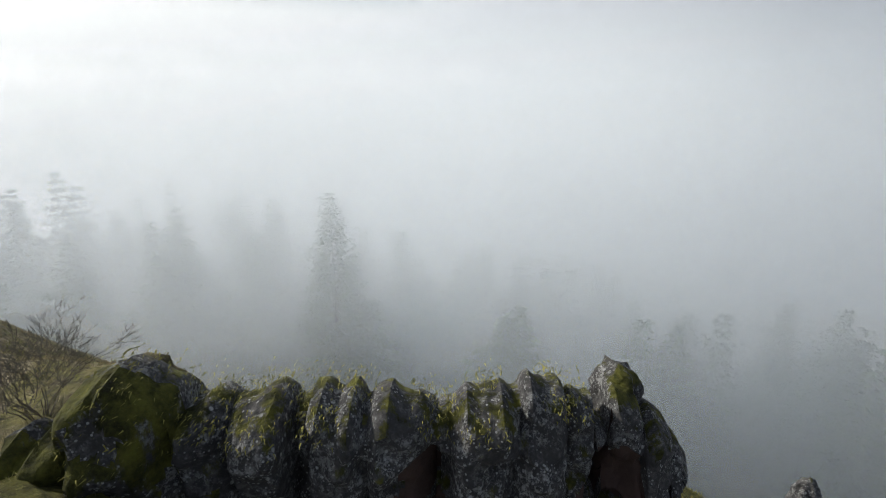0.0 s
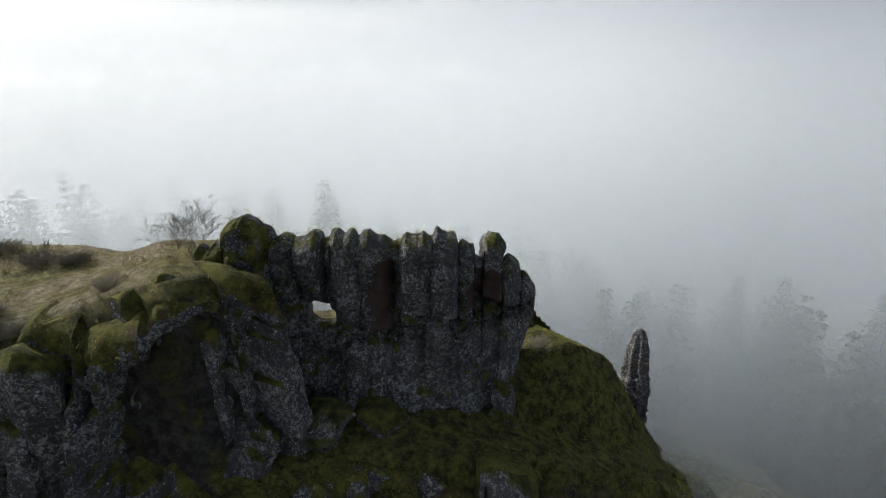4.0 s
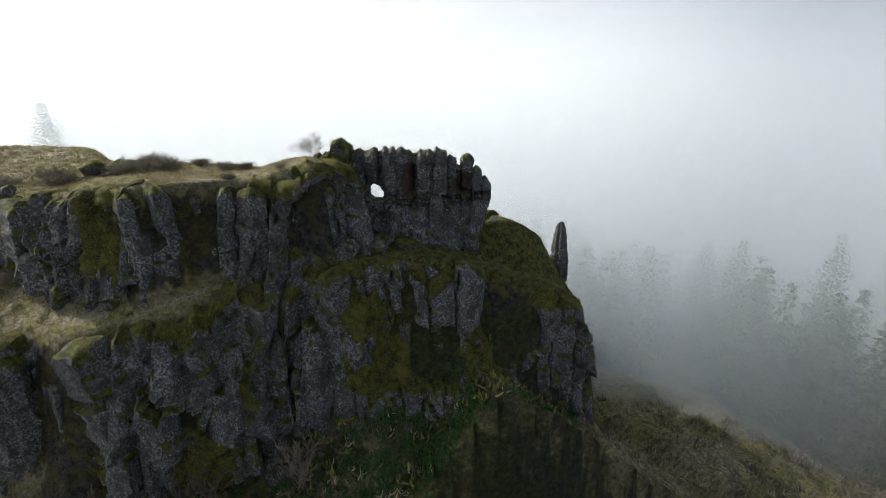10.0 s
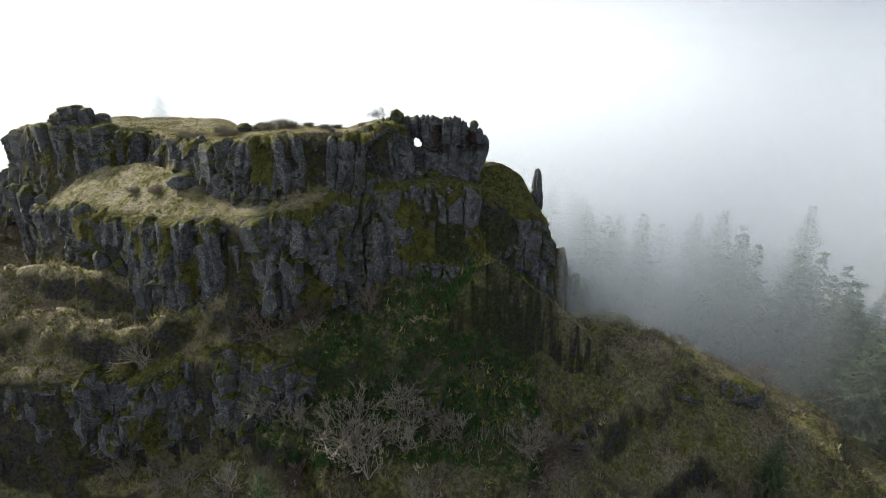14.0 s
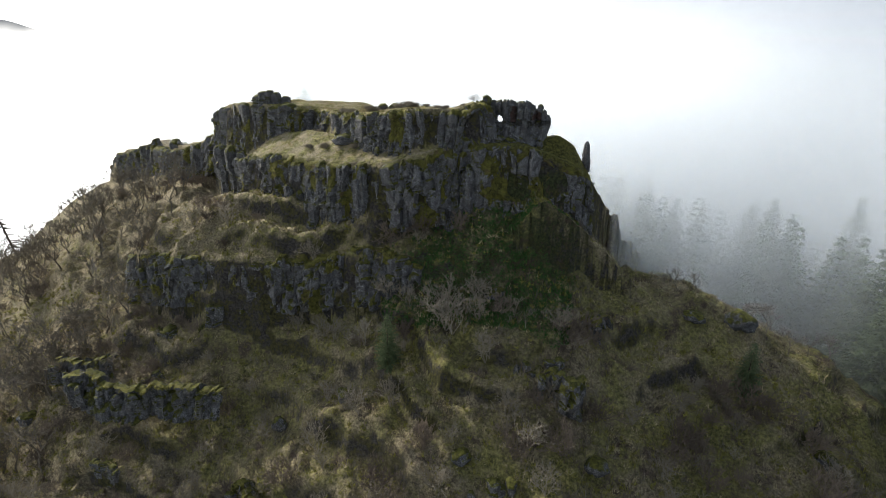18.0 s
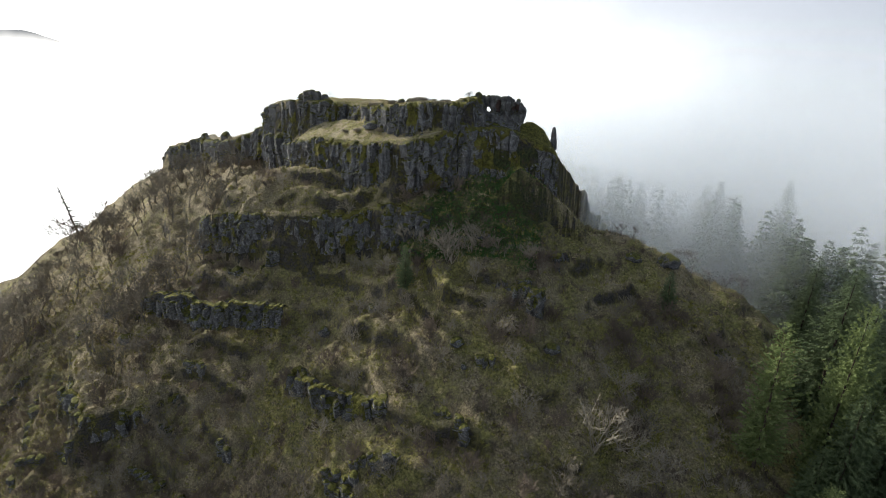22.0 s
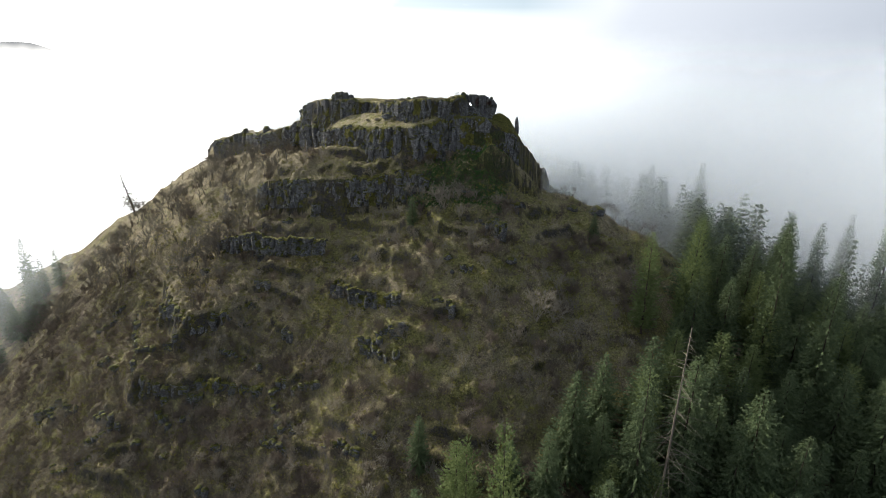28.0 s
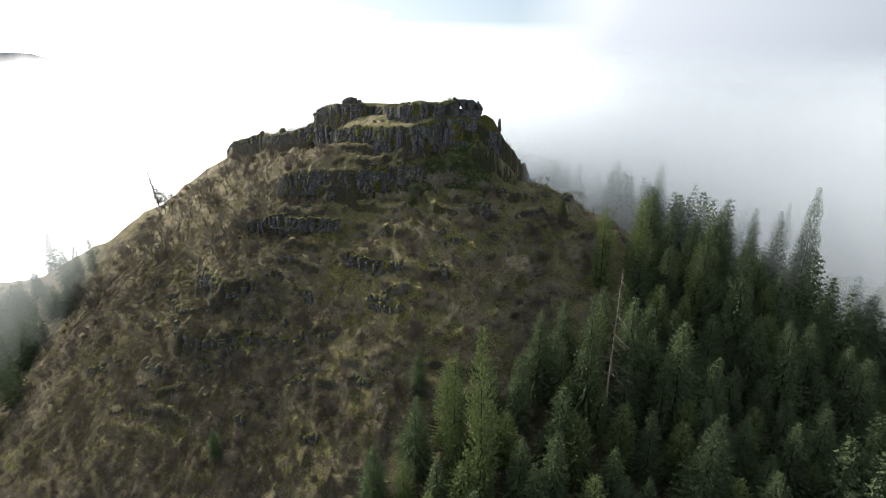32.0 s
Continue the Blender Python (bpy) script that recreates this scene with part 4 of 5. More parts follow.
def plant_tree(k, x, y, top=None, scale=None, sink=0.4, most=1.05):
    base = STOCK[k]
    z = zat(x, y) - sink
    s = scale if scale else (top - z) / KINDS[k][1]
    m = pose(x, y, z, tree_rng.uniform(-2, 2), tree_rng.uniform(-2, 2), tree_rng.uniform(0, 360))
    wide = min(most, max(0.7, s)) if top and s > 0.7 else s * 1.2
    if k in used:
        ob = copy_thing(base, m)
    else:
        ob, base.matrix_basis = base, m
        used.add(k)
    ob.scale = (wide, wide, s)
    return ob


for k, x, y, top in [(3, 66, 72.5, 34.5), (0, 28.7, 73.3, 31.2), (1, 79.3, 56.4, 24), (2, 76.6, 63.5, 20.4), (0, 23.4, 91, 31.7), (3, -64.4, 70.8, 55.4), (2, 61, 45.6, 23.7), (3, 79, 28, 28), (1, 58, 29, 28), (5, 42.5, -7.2, 29.6), (4, 50.5, -6, 33), (2, 68.3, -5.7, 33.5), (1, 40.5, -42, 19), (4, 22, -63, 18), (4, 14.6, -56, 7.5), (1, 2, -42.6, 0.5),
                     (0, 75.8, -11, 26), (0, 111, 72, 21), (0, 102, 50, 22), (1, 92, 40, 24), (6, -13.3, -1.8, 32), (6, 30.4, 11.6, 28), (6, -46.3, -56.3, -22), (0, 108, 115, 17), (3, 108, 41, 32)]:
    plant_tree(k, x, y, top)
for n, (x, y, top) in enumerate(MIST):                        # the nearest rank of the misty wood
    plant_tree((3, 0, 3, 2, 1)[n % 5], x, y, top, most=1.5)


def forest():
    n = 0
    for gx in np.arange(-34, 130, 6.8):
        for gy in np.arange(-112, 40, 6.8):
            x, y = gx + tree_rng.uniform(-2.6, 2.6), gy + tree_rng.uniform(-2.6, 2.6)
            edge = 46 if y > -14 else 46 + (y + 14) * 1.12
            if x < edge + 3 or y > 8 + (x - 46) * 0.45:
                continue
            if math.hypot(x - 36, y + 145) < 34 or x > 62 + 0.95 * (y + 112):
                continue
            plant_tree(tree_rng.choice((0, 1, 2, 2, 3, 4, 4, 5, 6)), x, y, scale=tree_rng.uniform(0.66, 1.0))
            n += 1
    return n


forest()


def far_woods():
    """The misty wood behind the hill and down in the valley, too many trees to count."""
    rng = random.Random(23)
    shapes = []
    for s in range(5):
        _, me = conifer_meshes(rng, 26, rng.uniform(4.8, 6.4), "fir", 0.16)
        co = np.zeros(len(me.vertices) * 3)
        me.vertices.foreach_get("co", co)
        shapes.append(co.reshape(-1, 3))
        bpy.data.meshes.remove(me)
    spots = []
    for _ in range(420):
        x, y = rng.uniform(-230, 230), rng.uniform(60, 210)
        if y > 62 + max(0, -x - 10) * 0.30:
            spots.append((x, y))
    for _ in range(60):
        spots.append((rng.uniform(-400, -262), rng.uniform(-60, 80)))
    for _ in range(240):                                        # the wooded side valley in the west
        y = rng.uniform(-80, 30)
        spots.append((rng.uniform(-270, -164 - 0.42 * y), y))
    for _ in range(170):
        spots.append((rng.uniform(92, 290), rng.uniform(-70, 70)))
    for _ in range(40):
        spots.append((rng.uniform(56, 110), rng.uniform(34, 66)))
    xs, ys = np.array([p[0] for p in spots]), np.array([p[1] for p in spots])
    zs = zs_at(xs, ys)
    out = []
    for x, y, z in zip(xs, ys, zs):
        co = shapes[rng.randrange(5)]
        a, s, t = rng.uniform(0, 6.28), rng.uniform(0.8, 1.2), rng.uniform(0.75, 1.3)
        if x < -140 and y < 32:
            s, t = s * 0.7, t * 0.5
        t = min(t, max(0.3, (float(np.interp(x, (-130, -80, 0, 60), (14, 42, 36, 29))) - z) / 26)) if y < 120 else t
        c, n = math.cos(a) * s, math.sin(a) * s
        out.append(np.stack([co[:, 0] * c - co[:, 1] * n + x, co[:, 0] * n + co[:, 1] * c + y, co[:, 2] * t + z - 0.5], 1))
    v = np.concatenate(out)
    f = np.arange(len(v)).reshape(-1, 3)
    ob = part_mesh("far_woods", mesh_from("far_woods", v, f), M_FIR, None)
    return tagged(ob, "dark conifer wood fading into fog behind the hill", "woods", kind="stuff")


far_woods()


# ---------------------------------------------------------------- bare shrubs and oaks
def twig_mesh(rng, height, spread_, levels, first, kids, thick, thin=0.02, upright=0.5):
    """Bare branches: tapered three-sided twigs that fork again and again."""
    verts, faces = [], []

    def limb(p, way, ln, r, level):
        n = 3 if level == 0 else 2
        ring = None
        at = [p]
        for k in range(n + 1):
            rr = r * (1 - 0.55 * k / n)
            side = way.cross(Vector((0.31, 0.77, 0.55))).normalized()
            other = way.cross(side)
            i = len(verts)
            for s in range(3):
                a = 2.094 * s
                verts.append(p + side * (math.cos(a) * rr) + other * (math.sin(a) * rr))
            if ring is not None:
                for s in range(3):
                    faces.append((ring + s, ring + (s + 1) % 3, i + (s + 1) % 3, i + s))
            ring = i
            way = (way + Vector((rng.uniform(-1, 1), rng.uniform(-1, 1), rng.uniform(-0.5, 0.8) * upright)) * 0.30).normalized()
            p = p + way * (ln / n)
            at.append(p)
        if level < levels:
            for _ in range(rng.randint(*kids)):
                q = at[rng.randint(1, n)].lerp(at[-1], rng.random())
                out = (way + Vector((rng.uniform(-1, 1), rng.uniform(-1, 1), rng.uniform(-0.5, 0.9) * (0.5 + upright))) * spread_).normalized()
                limb(q, out, ln * rng.uniform(0.5, 0.78), max(r * 0.58, thin), level + 1)

    for k in range(first):
        a = 6.283 * (k + rng.random()) / first
        tilt = rng.uniform(0.1, 0.75) if first > 1 else rng.uniform(0, 0.2)
        limb(Vector((math.cos(a) * 0.06 * (first > 1), math.sin(a) * 0.06 * (first > 1), -0.1)), Vector((math.cos(a) * tilt, math.sin(a) * tilt, 1)).normalized(), height * rng.uniform(0.42, 0.58), thick, 0)
    return mesh_from("twigs", [tuple(v) for v in verts], faces)


bush_rng = random.Random(31)


def bush_kind(name, label, category, group, material, make, count):
    out = []
    for _ in range(count):
        root = tagged(new(name), label, category, group)
        part_mesh("crown", make(), material, root)
        out.append([root, False])
    return out


OAKS = bush_kind("bare_oak", "leafless twisted oak tree with grey mossy limbs", "tree", "bare oaks on the slope", M_TWIG, lambda: twig_mesh(bush_rng, 7.0, 1.0, 4, 1, (3, 4), 0.22, 0.050), 5)
PALE = bush_kind("pale_shrub", "leafless pale lichen-grey shrub on the slope", "shrub", "pale shrubs on the slope", M_LICHEN_TWIG, lambda: twig_mesh(bush_rng, 3.6, 0.9, 3, 6, (3, 4), 0.080, 0.036), 5)
DARK = bush_kind("brown_shrub", "leafless brown thicket shrub on the slope", "shrub", "brown shrubs on the slope", M_BROWN_TWIG, lambda: twig_mesh(bush_rng, 2.2, 0.9, 3, 9, (3, 4), 0.042, 0.032), 5)
BRUSH = bush_kind("brushwood", "low grey leafless brush on the summit turf", "shrub", "brush on the summit", M_LICHEN_TWIG, lambda: twig_mesh(bush_rng, 1.0, 0.9, 2, 46, (4, 6), 0.014, 0.009, upright=0.8), 4)


def plant(kind, x, y, s, sink=0.1):
    pick = bush_rng.choice(kind)
    m = pose(x, y, zat(x, y) - sink, bush_rng.uniform(-8, 8), bush_rng.uniform(-8, 8), bush_rng.uniform(0, 360))
    if pick[1]:
        ob = copy_thing(pick[0], m)
    else:
        ob, pick[0].matrix_basis, pick[1] = pick[0], m, True
    ob.scale = (s, s, s * bush_rng.uniform(0.85, 1.1))
    return ob


def steepness(x, y):
    d = 0.6
    z = zs_at(np.array([x - d, x + d, x, x]), np.array([y, y, y - d, y + d]))
    return math.hypot(z[1] - z[0], z[3] - z[2]) / (2 * d)


def scatter(kind, n, box, sizes, limit=1.6, keep=lambda x, y: True):
    done = 0
    for _ in range(n * 6):
        if done >= n:
            break
        x, y = bush_rng.uniform(box[0], box[1]), bush_rng.uniform(box[2], box[3])
        if not keep(x, y) or steepness(x, y) > limit:
            continue
        plant(kind, x, y, bush_rng.uniform(*sizes))
        done += 1


def clear_of_wood(x, y):
    return x < (44 if y > -14 else 42 + (y + 14) * 1.12)


# the shrub that stands on the brink beside the fin, and the brush on the summit
brink = twig_mesh(random.Random(4), 1.35, 0.9, 4, 11, (3, 4), 0.016, 0.005, upright=0.5)
lone = tagged(new("brink_shrub"), "leafless thorny shrub on the grassy brink beside the fin", "shrub")
part_mesh("crown", brink, M_TWIG, lone)
lone.matrix_basis = pose(-8.0, 19.3, zat(-8.0, 19.3) - 0.1) @ Matrix.Diagonal((0.85, 0.85, 0.85, 1))
for x, y, s in [(-12.2, 20.0, 0.7), (-13.4, 20.2, 0.8), (-15.5, 21.2, 0.8), (-17.0, 20.0, 1.3), (-18.0, 20.6, 1.5), (-19.0, 19.6, 1.2), (-22.5, 18.6, 1.5), (-23.6, 19.5, 1.3), (-26.6, 19.2, 0.9), (-34, 22.5, 1.2), (-36, 24.0, 1.4),
                (-11.5, 15.9, 0.6), (-8.9, 16.6, 0.5), (3.0, 21.2, 0.5), (-30, 16.5, 1.0), (-33, 17.5, 1.0), (-24.5, 15.5, 0.8), (-28.5, 20.5, 0.8), (9.0, 23.9, 0.4)]:
    low = plant(BRUSH, x, y, min(1.15, s * 1.0), 0.15)
    low.scale = (low.scale.x * bush_rng.uniform(1.0, 1.6), low.scale.y * 1.2, low.scale.z * bush_rng.uniform(0.55, 0.95))
for x, y, s in [(22.6, 22.6, 0.42), (24.6, 22.6, 0.36), (31.5, 23, 0.40), (33.5, 24, 0.45), (36, 24.5, 0.55), (40, 26, 0.6), (43, 27, 0.5), (20, 21.5, 0.25), (28, 22.5, 0.25), (46, 28, 0.5)]:
    plant(OAKS, x, y, s)
for x, y, s in [(9.6, -13.5, 1.1), (20, -15, 1.5), (23.5, -12.5, 1.3), (26.9, -9.6, 1.2), (-7.3, 3.1, 1.3), (4.6, -6.4, 0.8), (-7.4, -23.7, 0.9), (-20, -26.8, 0.9), (-6.2, 2.6, 1.0), (8.8, 4.6, 0.6), (-1.5, 0.5, 0.9), (-8.4, 5.0, 1.2), (23.6, 8.9, 0.6), (23.1, -5.9, 1.0), (16, -20, 1.2), (29, -14, 1.1)]:
    plant(PALE, x, y, s)
scatter(OAKS, 150, (-160, -68, -4, 42), (0.65, 1.1), 1.3)
scatter(OAKS, 24, (-60, 40, -50, -8), (0.35, 0.65), 1.4, clear_of_wood)
scatter(OAKS, 46, (-80, -56, -16, 16), (0.6, 1.05), 1.5)
scatter(PALE, 215, (-62, 48, -58, 10), (0.35, 0.85), 1.6, clear_of_wood)
scatter(PALE, 60, (-110, -60, -50, 10), (0.4, 0.9), 1.6)
scatter(DARK, 200, (-70, 50, -62, 12), (0.6, 1.4), 1.7, clear_of_wood)
scatter(DARK, 90, (-165, -60, -60, 45), (0.6, 1.4), 1.7)


# ---------------------------------------------------------------- grass and ferns
def tufts(name, label, material, places, blades, tall, wide, seed, sprawl=0.75):
    rng = np.random.default_rng(seed)
    n = len(places)
    x, y = places[:, 0].repeat(blades), places[:, 1].repeat(blades)
    z = zs_at(places[:, 0], places[:, 1]).repeat(blades)
    m = n * blades
    a, lean = rng.uniform(0, 6.283, m), rng.uniform(0.1, sprawl, m)
    ln = tall * rng.uniform(0.5, 1.2, m) * rng.uniform(0.6, 1.3, n).repeat(blades)
    w = wide * rng.uniform(0.6, 1.3, m)
    x, y = x + rng.normal(0, tall * 0.28, m), y + rng.normal(0, tall * 0.28, m)
    tip = np.stack([x + np.cos(a) * ln * lean, y + np.sin(a) * ln * lean, z + ln * (1.05 - 0.55 * lean) - 0.05], 1)
    s = rng.uniform(0, 6.283, m)
    left = np.stack([x + np.cos(s) * w, y + np.sin(s) * w, z - 0.08], 1)
    right = np.stack([x - np.cos(s) * w, y - np.sin(s) * w, z - 0.08], 1)
    v = np.stack([left, right, tip], 1).reshape(-1, 3)
    ob = part_mesh(name, mesh_from(name, v, np.arange(3 * m).reshape(-1, 3)), material, None)
    return tagged(ob, label, "grass", kind="stuff")


def places(n, box, seed, lo=0.0, hi=1.5, cut=None, size=5.0):
    """Random spots in a box on ground of that steepness, thicker where a slow noise is high."""
    rng = np.random.default_rng(seed)
    x, y = rng.uniform(box[0], box[1], n), rng.uniform(box[2], box[3], n)
    d = 0.4
    st = np.hypot(zs_at(x + d, y) - zs_at(x - d, y), zs_at(x, y + d) - zs_at(x, y - d)) / (2 * d)
    ok = (st >= lo) & (st < hi) & (fbm(x, y, size, seed, 3) > rng.uniform(-0.5, 0.25, n))
    if cut is not None:
        ok &= cut(x, y)
    return np.stack([x[ok], y[ok]], 1)


def above(x, y):
    return zs_at(x, y) > 44


def below(x, y):
    return zs_at(x, y) < 44.5


tufts("dry_grass", "pale dry grass tufts on the summit turf", M_STRAW, places(15000, (-26, -5, 13, 26), 1, 0, 1.2), 10, 0.15, 0.010, 2)
tufts("dry_grass", "pale dry grass tufts on the benches", M_STRAW, places(15000, (-68, -14, 10, 40), 3, 0, 1.3, above), 12, 0.26, 0.022, 4)
tufts("moss_cushions", "olive moss cushions on the benches", M_CUSHION, places(7000, (-68, -20, 10, 36), 23, 0, 2.2, above, 2.5), 12, 0.24, 0.03, 24, 1.4)
tufts("dry_grass", "dry winter grass on the hillside", M_STRAW, places(15000, (-120, 50, -60, 22), 5, 0.2, 1.8, below), 4, 0.50, 0.05, 6)
tufts("mossy_grass", "olive mossy grass on the hillside", M_MOSSGRASS, places(15000, (-120, 50, -60, 26), 7, 0.2, 2.4, below, 7.0), 4, 0.42, 0.06, 8)
tufts("mossy_grass", "olive moss and grass hanging on the rock shoulder", M_MOSSGRASS, places(9000, (-14, 12, 13, 27), 9, 0.6, 3.5, None, 2.0), 7, 0.12, 0.016, 10, 1.5)
tufts("moss_cushions", "olive moss hummocks on the rock shoulder", M_CUSHION, places(15000, (0, 9.5, 17, 28), 29, 0.0, 4.0, None, 0.9), 9, 0.11, 0.016, 30, 1.4)
tufts("ferns", "bright green ferns and ivy below the fin", M_FERN, places(15000, (-17, 8, 3, 18), 11, 0.2, 4.0, lambda x, y: (zs_at(x, y) < 46.5) & (zs_at(x, y) > 28), 3.0), 8, 0.36, 0.06, 12, 1.2)


def hanging_moss():
    rng = np.random.default_rng(71)
    spots = np.concatenate(MOSS_SPOTS).repeat(9, 0)
    n = len(spots)
    far = np.clip((np.hypot(spots[:, 0] + 6, spots[:, 1] - 17) - 6) / 30, 0, 1)
    ln, w, side = rng.uniform(0.06, 0.16, n) * (0.4 + 1.6 * far), rng.uniform(0.010, 0.022, n) * (0.5 + 2.1 * far), rng.normal(0, 0.8, n)
    nx, ny = spots[:, 3], spots[:, 4]
    at = spots[:, :3] + rng.normal(0, 0.11, (n, 3))
    out, down = rng.uniform(0.2, 1.0, n), rng.uniform(-0.9, 0.7, n)
    tip = at + np.stack([(nx * out - ny * side) * ln, (ny * out + nx * side) * ln, down * ln], 1)
    across = np.stack([-ny * w, nx * w, rng.uniform(-1, 1, n) * w], 1)
    root = at - np.stack([nx, ny, 0 * nx], 1) * 0.06
    v = np.stack([root + across, root - across, tip], 1).reshape(-1, 3)
    ob = part_mesh("hanging_moss", mesh_from("hanging_moss", v, np.arange(3 * n).reshape(-1, 3)), M_CUSHION, None)
    return tagged(ob, "olive moss hanging over the rims of the cliffs", "moss", kind="stuff")


hanging_moss()


def scrub(x, y):
    return open_slope(x, y) & ((zs_at(x, y) < 21) | (x > -16))


def open_slope(x, y):
    return below(x, y) & (x < np.where(y > -14, 46, 44 + (y + 14) * 1.12))


tufts("moss_cushions", "yellow-green moss and grass cushions on the slope", M_CUSHION, places(16000, (-120, 46, -62, 16), 13, 0.1, 2.4, open_slope, 3.5), 12, 0.55, 0.10, 14, 1.3)
tufts("dry_grass", "tan tussocks of winter grass on the slope", M_STRAW, places(14000, (-170, 46, -64, 40), 15, 0.1, 1.8, open_slope, 4.0), 12, 0.60, 0.07, 16, 1.1)
tufts("thicket", "grey-brown leafless thicket on the slope", M_BROWN_TWIG, places(4200, (-70, 46, -66, 42), 17, 0.1, 2.0, scrub, 8.0), 22, 1.25, 0.034, 18, 0.9)
tufts("thicket", "pale grey leafless thicket on the slope", M_LICHEN_TWIG, places(3600, (-120, 46, -66, 8), 19, 0.1, 2.0, scrub, 6.0), 20, 1.35, 0.032, 20, 0.9)


tufts("thicket", "grey-brown leafless thicket on the slope", M_BROWN_TWIG, places(15000, (-150, -20, -80, 10), 27, 0.1, 2.0, lambda x, y: open_slope(x, y) & (zs_at(x, y) < 1), 8.0), 22, 1.3, 0.030, 28, 0.9)


# the dead fir on the ridge
def dead_fir(x, y, seed, label, scale=1.0, material=None, lean=3.0):
    rng = random.Random(seed)
    material = material or M_BARK
    verts, faces = [], []

    def rod(p, q, r0, r1):
        d = (q - p).normalized()
        s = d.cross(Vector((0.3, 0.8, 0.2))).normalized()
        o = d.cross(s)
        i = len(verts)
        for c, r in ((p, r0), (q, r1)):
            for k in range(4):
                verts.append(tuple(c + s * (math.cos(1.571 * k) * r) + o * (math.sin(1.571 * k) * r)))
        for k in range(4):
            faces.append((i + k, i + (k + 1) % 4, i + 4 + (k + 1) % 4, i + 4 + k))

    root = tagged(new("dead_fir"), label, "tree")
    rod(Vector((0, 0, -0.3)), Vector((0.1, 0, 13)), 0.42 / scale ** 1.4, 0.08 / scale)
    part_mesh("trunk", mesh_from("trunk", list(verts), list(faces), True), material, root)
    verts, faces = [], []
    for k in range(110):
        z = 1.5 + 11.3 * k / 110
        a = rng.uniform(0, 6.28)
        ln = (1 - z / 14) * 5.0 * rng.uniform(0.4, 1.1)
        p = Vector((0.1 * z / 13, 0, z))
        q = p + Vector((math.cos(a) * ln, math.sin(a) * ln, -0.22 * ln))
        i = len(verts)
        d = 0.16 / scale ** 1.9
        verts += [tuple(p + Vector((0, 0, d))), tuple(p - Vector((0, 0, d))), tuple(p + Vector((math.sin(a) * d, -math.cos(a) * d, 0))), tuple(q)]
        faces += [(i, i + 1, i + 3), (i + 1, i + 2, i + 3), (i + 2, i, i + 3)]
    part_mesh("crown", mesh_from("crown", verts, faces), material, root)
    root.matrix_basis = pose(x, y, zat(x, y) - 0.3, 0, lean, 0) @ Matrix.Diagonal((scale, scale, scale, 1))


dead_fir(-164, 56, 77, "bare dead fir snag on the ridge edge", 1.4, None, -15.0)
dead_fir(44.5, -42, 78, "bleached dead fir with bare branches among the pines", (24.5 - zat(44.5, -42)) / 13, M_TWIG, 0.0)

# ---------------------------------------------------------------- fog
FOG_TOP = 64.0


def fog_material(name="drifting_fog", heights=((0.0, 0.18), (0.45, 0.55), (0.60, 1.0), (0.82, 0.95), (1.0, 0.0)), fade=(-190, -60)):
    m = bpy.data.materials.new(name)
    m.use_nodes = True
    n, l = m.node_tree.nodes, m.node_tree.links
    n.clear()
    out, mix = n.new("ShaderNodeOutputMaterial"), n.new("ShaderNodeMixShader")
    clear = n.new("ShaderNodeBsdfTransparent")
    half, dif, trl = n.new("ShaderNodeMixShader"), n.new("ShaderNodeBsdfDiffuse"), n.new("ShaderNodeBsdfTranslucent")
    dif.inputs[0].default_value, trl.inputs[0].default_value = (0.77, 0.82, 0.865, 1), (0.79, 0.84, 0.885, 1)
    half.inputs[0].default_value = 0.8
    pos = n.new("ShaderNodeNewGeometry")
    tex = n.new("ShaderNodeTexNoise")
    tex.inputs["Scale"].default_value, tex.inputs["Detail"].default_value = 0.016, 3
    sep = n.new("ShaderNodeSeparateXYZ")
    thick = n.new("ShaderNodeValToRGB")
    for at, v in heights:
        el = thick.color_ramp.elements[0] if at == 0 else (thick.color_ramp.elements[-1] if at == 1 else thick.color_ramp.elements.new(at))
        el.position, el.color = at, (v, v, v, 1)
    rise = n.new("ShaderNodeMapRange")
    rise.inputs["From Min"].default_value, rise.inputs["From Max"].default_value = -70, FOG_TOP + 12
    wave = n.new("ShaderNodeMapRange"); wave.interpolation_type = "SMOOTHSTEP"
    wave.inputs["From Min"].default_value, wave.inputs["From Max"].default_value = 0.25, 0.75
    wave.inputs["To Min"].default_value, wave.inputs["To Max"].default_value = 0.13, 0.225
    mul = n.new("ShaderNodeMath"); mul.operation = "MULTIPLY"
    l.new(pos.outputs["Position"], tex.inputs["Vector"]); l.new(pos.outputs["Position"], sep.inputs[0])
    l.new(sep.outputs["Z"], rise.inputs["Value"]); l.new(rise.outputs[0], thick.inputs[0]); l.new(tex.outputs["Fac"], wave.inputs["Value"])
    l.new(thick.outputs[0], mul.inputs[0]); l.new(wave.outputs[0], mul.inputs[1])
    l.new(dif.outputs[0], half.inputs[1]); l.new(trl.outputs[0], half.inputs[2])
    west = n.new("ShaderNodeMapRange"); west.interpolation_type = "SMOOTHSTEP"
    west.inputs["From Min"].default_value, west.inputs["From Max"].default_value = fade
    thin = n.new("ShaderNodeMath"); thin.operation = "MULTIPLY"
    l.new(sep.outputs["X"], west.inputs["Value"]); l.new(west.outputs[0], thin.inputs[0]); l.new(mul.outputs[0], thin.inputs[1])
    l.new(thin.outputs[0], mix.inputs[0]); l.new(clear.outputs[0], mix.inputs[1]); l.new(half.outputs[0], mix.inputs[2])
    l.new(mix.outputs[0], out.inputs[0])
    return m


M_FOG = fog_material()


def smooth(v, lo, hi):
    f = min(1, max(0, (v - lo) / (hi - lo)))
    return f * f * (3 - 2 * f)


